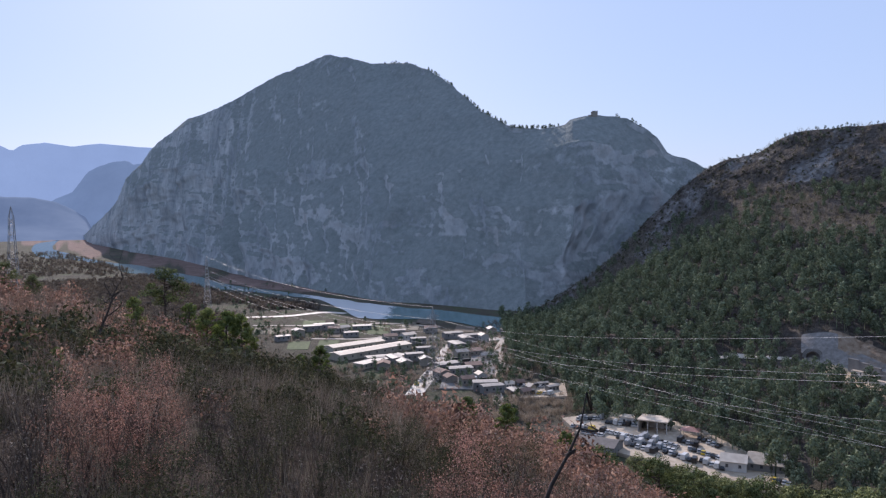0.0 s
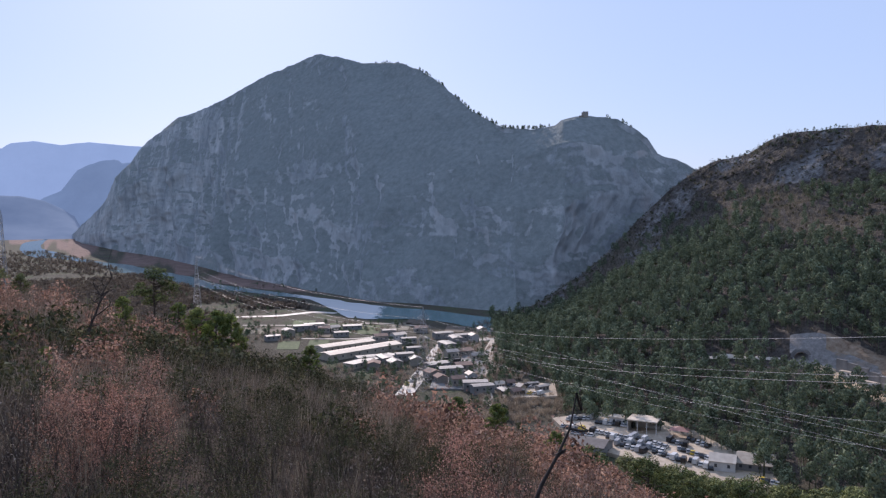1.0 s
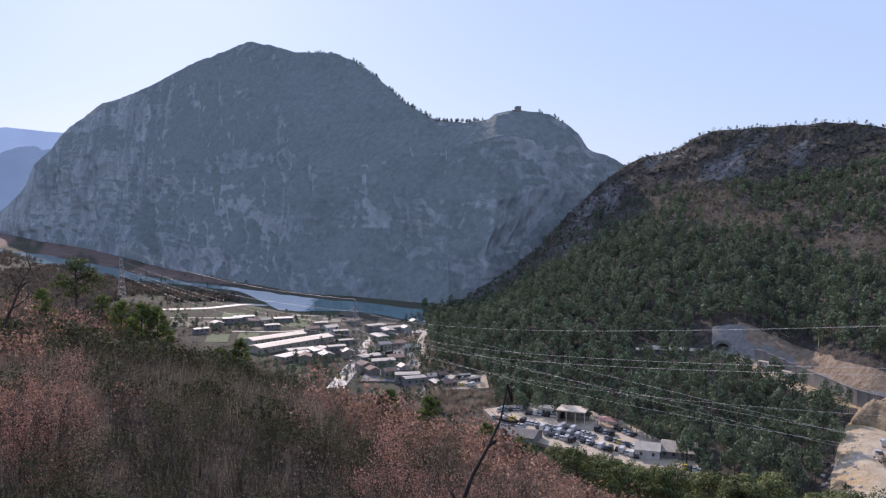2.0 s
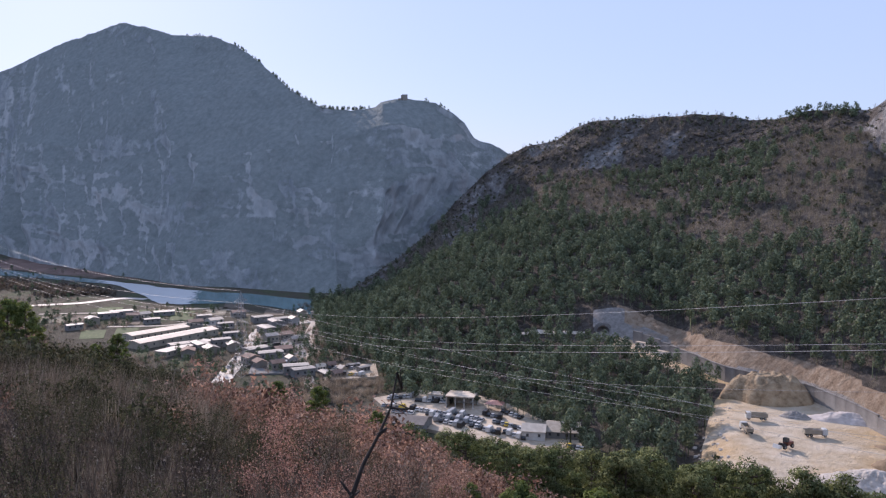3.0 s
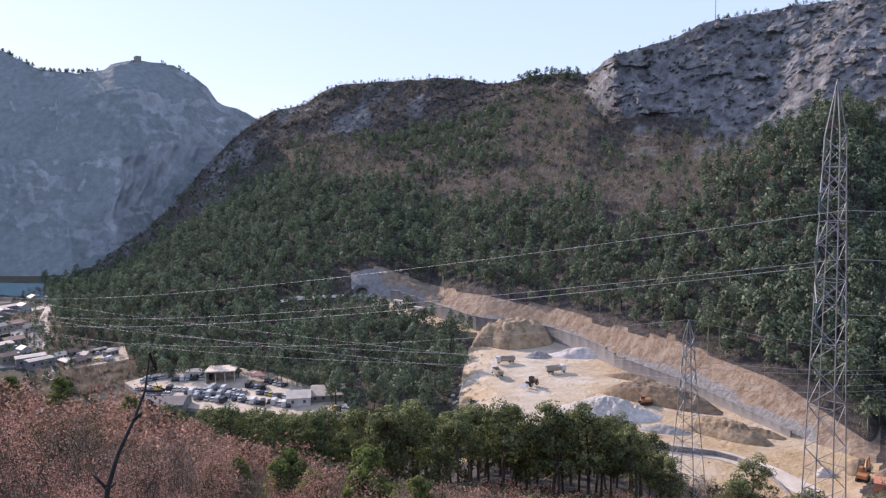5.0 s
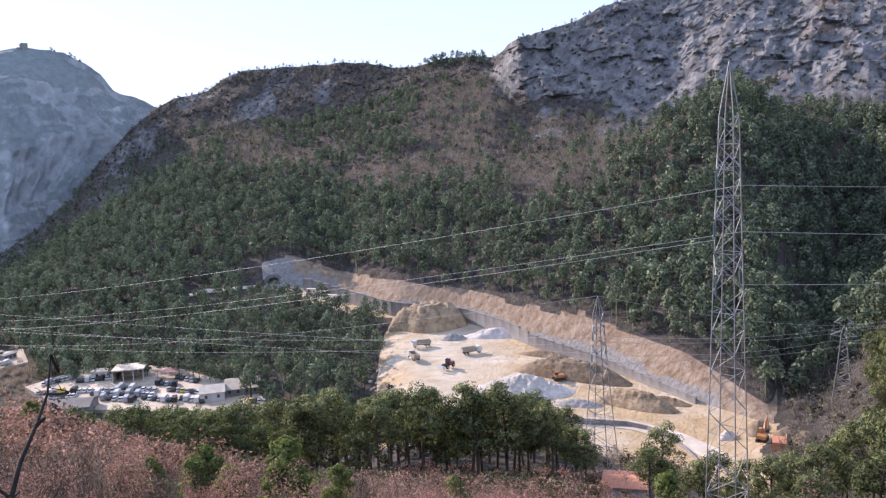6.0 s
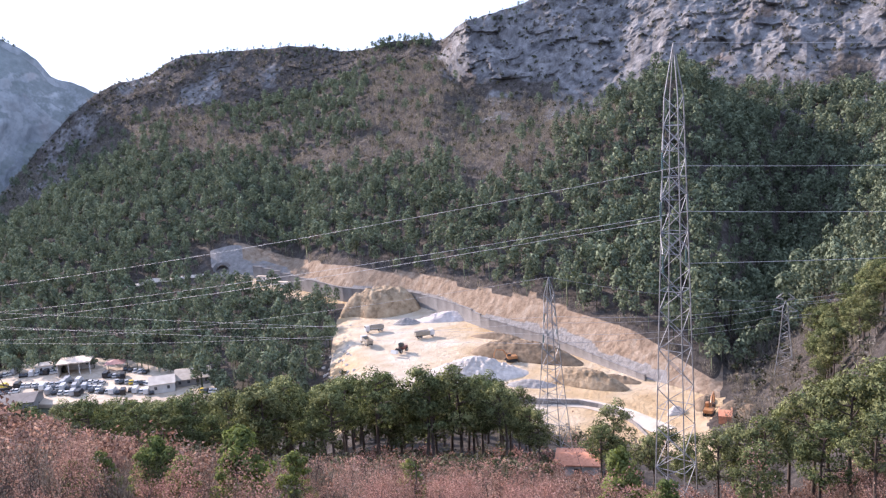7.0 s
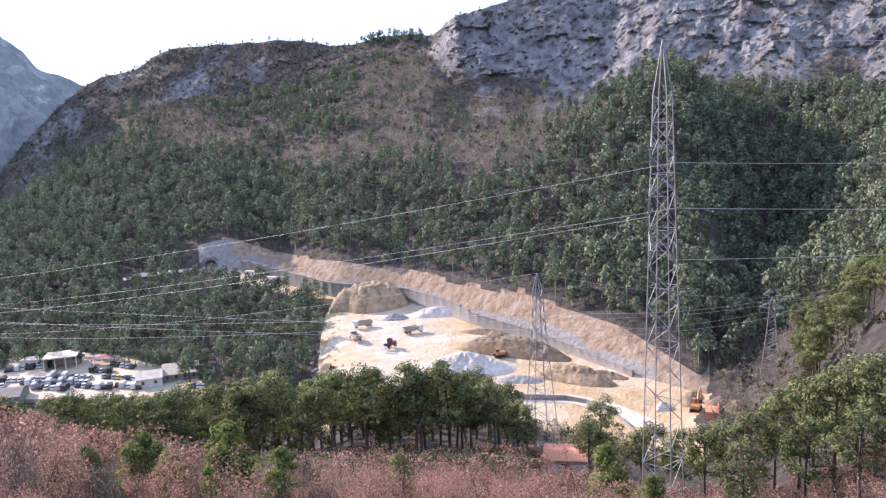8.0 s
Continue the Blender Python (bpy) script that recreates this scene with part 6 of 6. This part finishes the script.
# ---- the works ----
heap("earth_mound", spot(36.0, 350, 12.4), -36, 19, 11, 10.8, M_EARTH, "big yellow-brown earth mound against the wall", 3, 3.2, 3.6)
heap("gravel_mound", spot(42.5, 256, 12.5), -48, 19, 10, 6.6, M_GRAVEL, "tall heap of white crushed limestone", 5, 1.7, 1.15)
heap("gravel_mound", spot(41.0, 327, 12.7), -46, 15, 5.5, 4.2, surface("pinkish_gravel", [(0.3, (0.52, 0.46, 0.42)), (0.7, (0.70, 0.64, 0.60))], 0.8, 0.95, bump=0.6, depth=0.3), "low pale pinkish gravel heap below the wall", 7, 2.5)
heap("rubble_mound", spot(37.6, 326, 12.6), -36, 6, 3.5, 2.8, M_CONCRETE, "dark grey rubble heap beside the mound", 8, 1.6)
heap("spoil_bank", spot(46.2, 272, 12.8), -72, 23, 5.5, 6.0, M_SPOIL, "long brown bank of dug soil", 9, 1.8, 2.2)
heap("spoil_bank", spot(50.6, 243, 13.0), -78, 15, 4.5, 5.0, M_EARTH, "yellow bank of dug soil beside the track", 10, 1.7, 2.0)
heap("spoil_bank", spot(44.3, 297, 12.8), -68, 12, 3.0, 2.4, M_SPOIL, "low brown bank below the wall", 12, 1.8)
heap("spoil_bank", spot(52.8, 246, 13.2), -70, 10, 2.6, 2.2, M_SPOIL, "low brown bank beside the wall end", 13, 1.8)
heap("gravel_bank", spot(46.8, 243, 12.6), -60, 9, 3.5, 2.2, M_CONCRETE, "low grey gravel bank with weeds", 14, 1.8)
heap("white_pile", spot(57.0, 219, 14.2), 0, 3.2, 2.2, 1.9, M_GRAVEL, "small white pile of stone", 11, 1.2)
for az, d, w, h in ((62.0, 214, 6, 2.6), (59.0, 226, 7, 2.4), (60.8, 220, 6, 2.2)):
    heap("rubble_mound", stand(az, d, 0.3), 20, w, 3.2, h, M_SPOIL, "heap of brown rubble and roots at the end of the works", int(d), 1.5)
first = dump_truck()
first.matrix_basis = pose(*below(35.2, 15.35, 13.2), 0, 0, 160)
copy_thing(first, pose(*below(34.6, 16.2, 13.2), 0, 0, 75))
copy_thing(first, pose(*below(38.9, 16.0, 13.2), 0, 0, -20))
loader = thing("wheel_loader", pose(*below(37.1, 16.95, 13.2), 0, 0, 195), "dark red wheel loader with a raised bucket", "loader")
part("rear_body", box(-2.8, -1.1, 0.9, 0.2, 1.1, 2.1, 0.12), M_PAINTS[4], loader)
part("cab", box(-0.9, -0.8, 2.1, 0.6, 0.8, 3.4, 0.1), M_WINDOW, loader)
part("front_frame", box(0.4, -0.7, 0.8, 2.2, 0.7, 1.6, 0.1), M_PAINTS[1], loader)
part("lift_arm", fast_mesh("lift_arm", *tube([(1.6, 0, 1.6), (3.0, 0, 2.2), (3.8, 0, 1.4)], 0.2, 4)), M_PAINTS[1], loader)
part("bucket", profile_box([(3.6, 0.5), (3.4, 1.6), (4.4, 1.9), (4.8, 0.7)], 1.35), M_PAINTS[0], loader)
wheels(loader, (-1.9, 1.6), 1.05, 0.75, 0.55)
excavator(M_PAINTS[6], "orange excavator digging at the brown bank", pose(*below(45.2, 18.0, 13.4), 0, 0, 150))
excavator(M_PAINTS[6], "orange excavator at the end of the works", pose(*stand(59.3, 217), 0, 0, 20))
skip = thing("tipper_bed", pose(*stand(60.4, 211), 0, 0, 30), "rust-red steel tipper bed standing open", "container")
bed = box(-3.6, -1.6, 0.2, 3.6, 1.6, 0.4)
box(-3.6, -1.7, 0.4, 3.6, -1.55, 2.2, 0, bed), box(-3.6, 1.55, 0.4, 3.6, 1.7, 2.2, 0, bed), box(-3.6, -1.54, 0.4, -3.45, 1.54, 2.2, 0, bed)
part("bed", bed, M_TILE_RED, skip)
part("cover", box(-3.6, -1.75, 2.205, 1.2, 1.75, 2.35, 0.03), M_TILE_RED, skip)

# tunnel portal
gate = thing("tunnel_portal", pose(*spot(24.9, 441, 20.3), 0, 0, -24.9), "concrete tunnel portal with a dark arched mouth", "tunnel")
gate.matrix_basis = gate.matrix_basis @ Matrix.Scale(0.75, 4)
bm = bmesh.new()
arch = [(4.4 * math.cos(a), 4.4 * math.sin(a) * 1.1 + 1.0) for a in np.linspace(math.pi, 0, 17)]
inner = [(-4.4, 0.0), *arch, (4.4, 0.0)]
outer = [(-6.6, 0.0)] + [(x * 1.5, min(7.0, z * 1.4)) for x, z in arch] + [(6.6, 0.0)]
for y0, flip in ((0.0, False), (1.2, True)):
    ins, outs = [bm.verts.new((x, y0, z)) for x, z in inner], [bm.verts.new((x, y0, z)) for x, z in outer]
    for i in range(len(ins) - 1):
        q = (ins[i], ins[i + 1], outs[i + 1], outs[i])
        bm.faces.new(q[::-1] if flip else q)
bmesh.ops.recalc_face_normals(bm, faces=bm.faces)
part("portal_wall", bm, M_CONCRETE, gate)
bm = bmesh.new()
rings = [[bm.verts.new((x, y, z)) for x, z in inner] for y in (-3.0, 0.0, 6.0, 14.0)]
for p, q in zip(rings, rings[1:]):
    for i in range(len(p) - 1):
        bm.faces.new((p[i], q[i], q[i + 1], p[i + 1]))
bm.faces.new(rings[-1])
part("lining", bm, M_DEAD, gate, "dark tunnel lining")

# retaining wall of concrete panels along the foot of the cutting
wall = tagged(new("retaining_wall"), "grey concrete panel wall holding back the cutting", "wall", kind="structure")
panel_me = None
az = 27.0
while az < 54.6:
    step = 0.62
    d0, z0 = (float(v[0]) for v in on_line(5, np.array([az])))
    d1, z1 = (float(v[0]) for v in on_line(5, np.array([az + step])))
    a, b = spot(az, d0 - 1.0, z0), spot(az + step, d1 - 1.0, z1)
    tall_by = float(np.interp(az, [27, 33, 42, 43, 50, 54.6], [6.2, 7.0, 6.6, 5.0, 3.4, 2.0]))
    if not panel_me:
        bm = box(0, -0.3, -1, 0.985, 0.3, 0.94, 0)
        box(-0.006, -0.42, 0.942, 0.99, 0.42, 1.0, 0, bm)
        panel_me = bpy.data.meshes.new("panel")
        bm.to_mesh(panel_me)
        bm.free()
        panel_me.materials.append(M_CONCRETE)
    ob = new("panel", panel_me)
    ob.parent = wall
    way = b - a
    ob.matrix_basis = Matrix.Translation(a) @ Matrix.Rotation(math.atan2(way.y, way.x), 4, "Z") @ Matrix.Diagonal((math.hypot(way.x, way.y), 1, tall_by + r.uniform(-0.1, 0.1), 1))
    az += step
# curved kerb wall of the haul road
kerb = [(45.4, 20.55), (46.8, 20.75), (48.4, 20.8), (50, 20.85), (51.5, 21.1), (52.8, 21.5), (54, 22.2), (54.9, 23.0), (55.4, 23.9)]
pts = [below(a, dn, 14.2) for a, dn in kerb]
bm = bmesh.new()
rows = []
for p in pts:
    away = Vector((p.x, p.y, 0)).normalized()
    rows.append([bm.verts.new(p + away * o + Vector((0, 0, z))) for o, z in ((-0.25, -3), (-0.25, 0.55), (0.25, 0.55), (0.25, -3))])
for p, q in zip(rows, rows[1:]):
    for i in range(3):
        bm.faces.new((p[i], p[i + 1], q[i + 1], q[i]))
bmesh.ops.recalc_face_normals(bm, faces=bm.faces)
tagged(part("kerb_wall", bm, M_CONCRETE), "low curved concrete wall along the haul road", "wall", kind="structure")

# boulders along the left edge of the platform
q = np.random.default_rng(81)
rock_me = bpy.data.meshes.new("boulder")
bm = bmesh.new()
bmesh.ops.create_icosphere(bm, subdivisions=2, radius=1)
for v in bm.verts:
    v.co *= 0.75 + 0.5 * noise.noise(v.co * 1.7)
bm.to_mesh(rock_me)
bm.free()
rock_me.materials.append(M_GRAVEL)
for i in range(60):
    az, d = q.uniform(31.2, 33.6), q.uniform(262, 338)
    ob = new("boulder", rock_me)
    ob.matrix_basis = pose(*stand(az, d, 0.1), *(q.uniform(0, 360, 3))) @ Matrix.Scale(q.uniform(0.35, 1.1), 4)
    tagged(ob, "pale limestone boulder on the edge of the works", "boulder", "boulders on the embankment")

# ---- on the heights ----
fort = thing("fortress_tower", pose(*spot(10.75, 906, 199.3), 0, 0, 12), "small square stone fortress tower on the summit", "tower")
part("keep", box(-3, -2.6, -6, 3, 2.6, 3.2, 0.15), M_WALLS[3], fort)
for i in range(4):
    part("merlon", box(-3 + 1.66 * i, -2.6, 3.203, -2.0 + 1.66 * i, -2.1, 3.8), M_WALLS[3], fort)
part("curtain_wall", box(-7, -1, -7, -3.02, 0, -0.6), M_WALLS[3], fort)
mast_at = stand(49.6, 668)
mast = thing("antenna_mast", pose(*mast_at), "thin steel antenna mast on the rocky ridge", "mast")
part("pole", fast_mesh("pole", *tube([(0, 0, -2), (0, 0, 12), (0, 0, 28)], [0.35, 0.3, 0.2], 6)), M_STEEL, mast)
for z in (20, 24):
    part("antenna", box(-0.5, -0.25, z, 0.5, 0.25, z + 1.6, 0.05), M_PAINTS[0], mast)
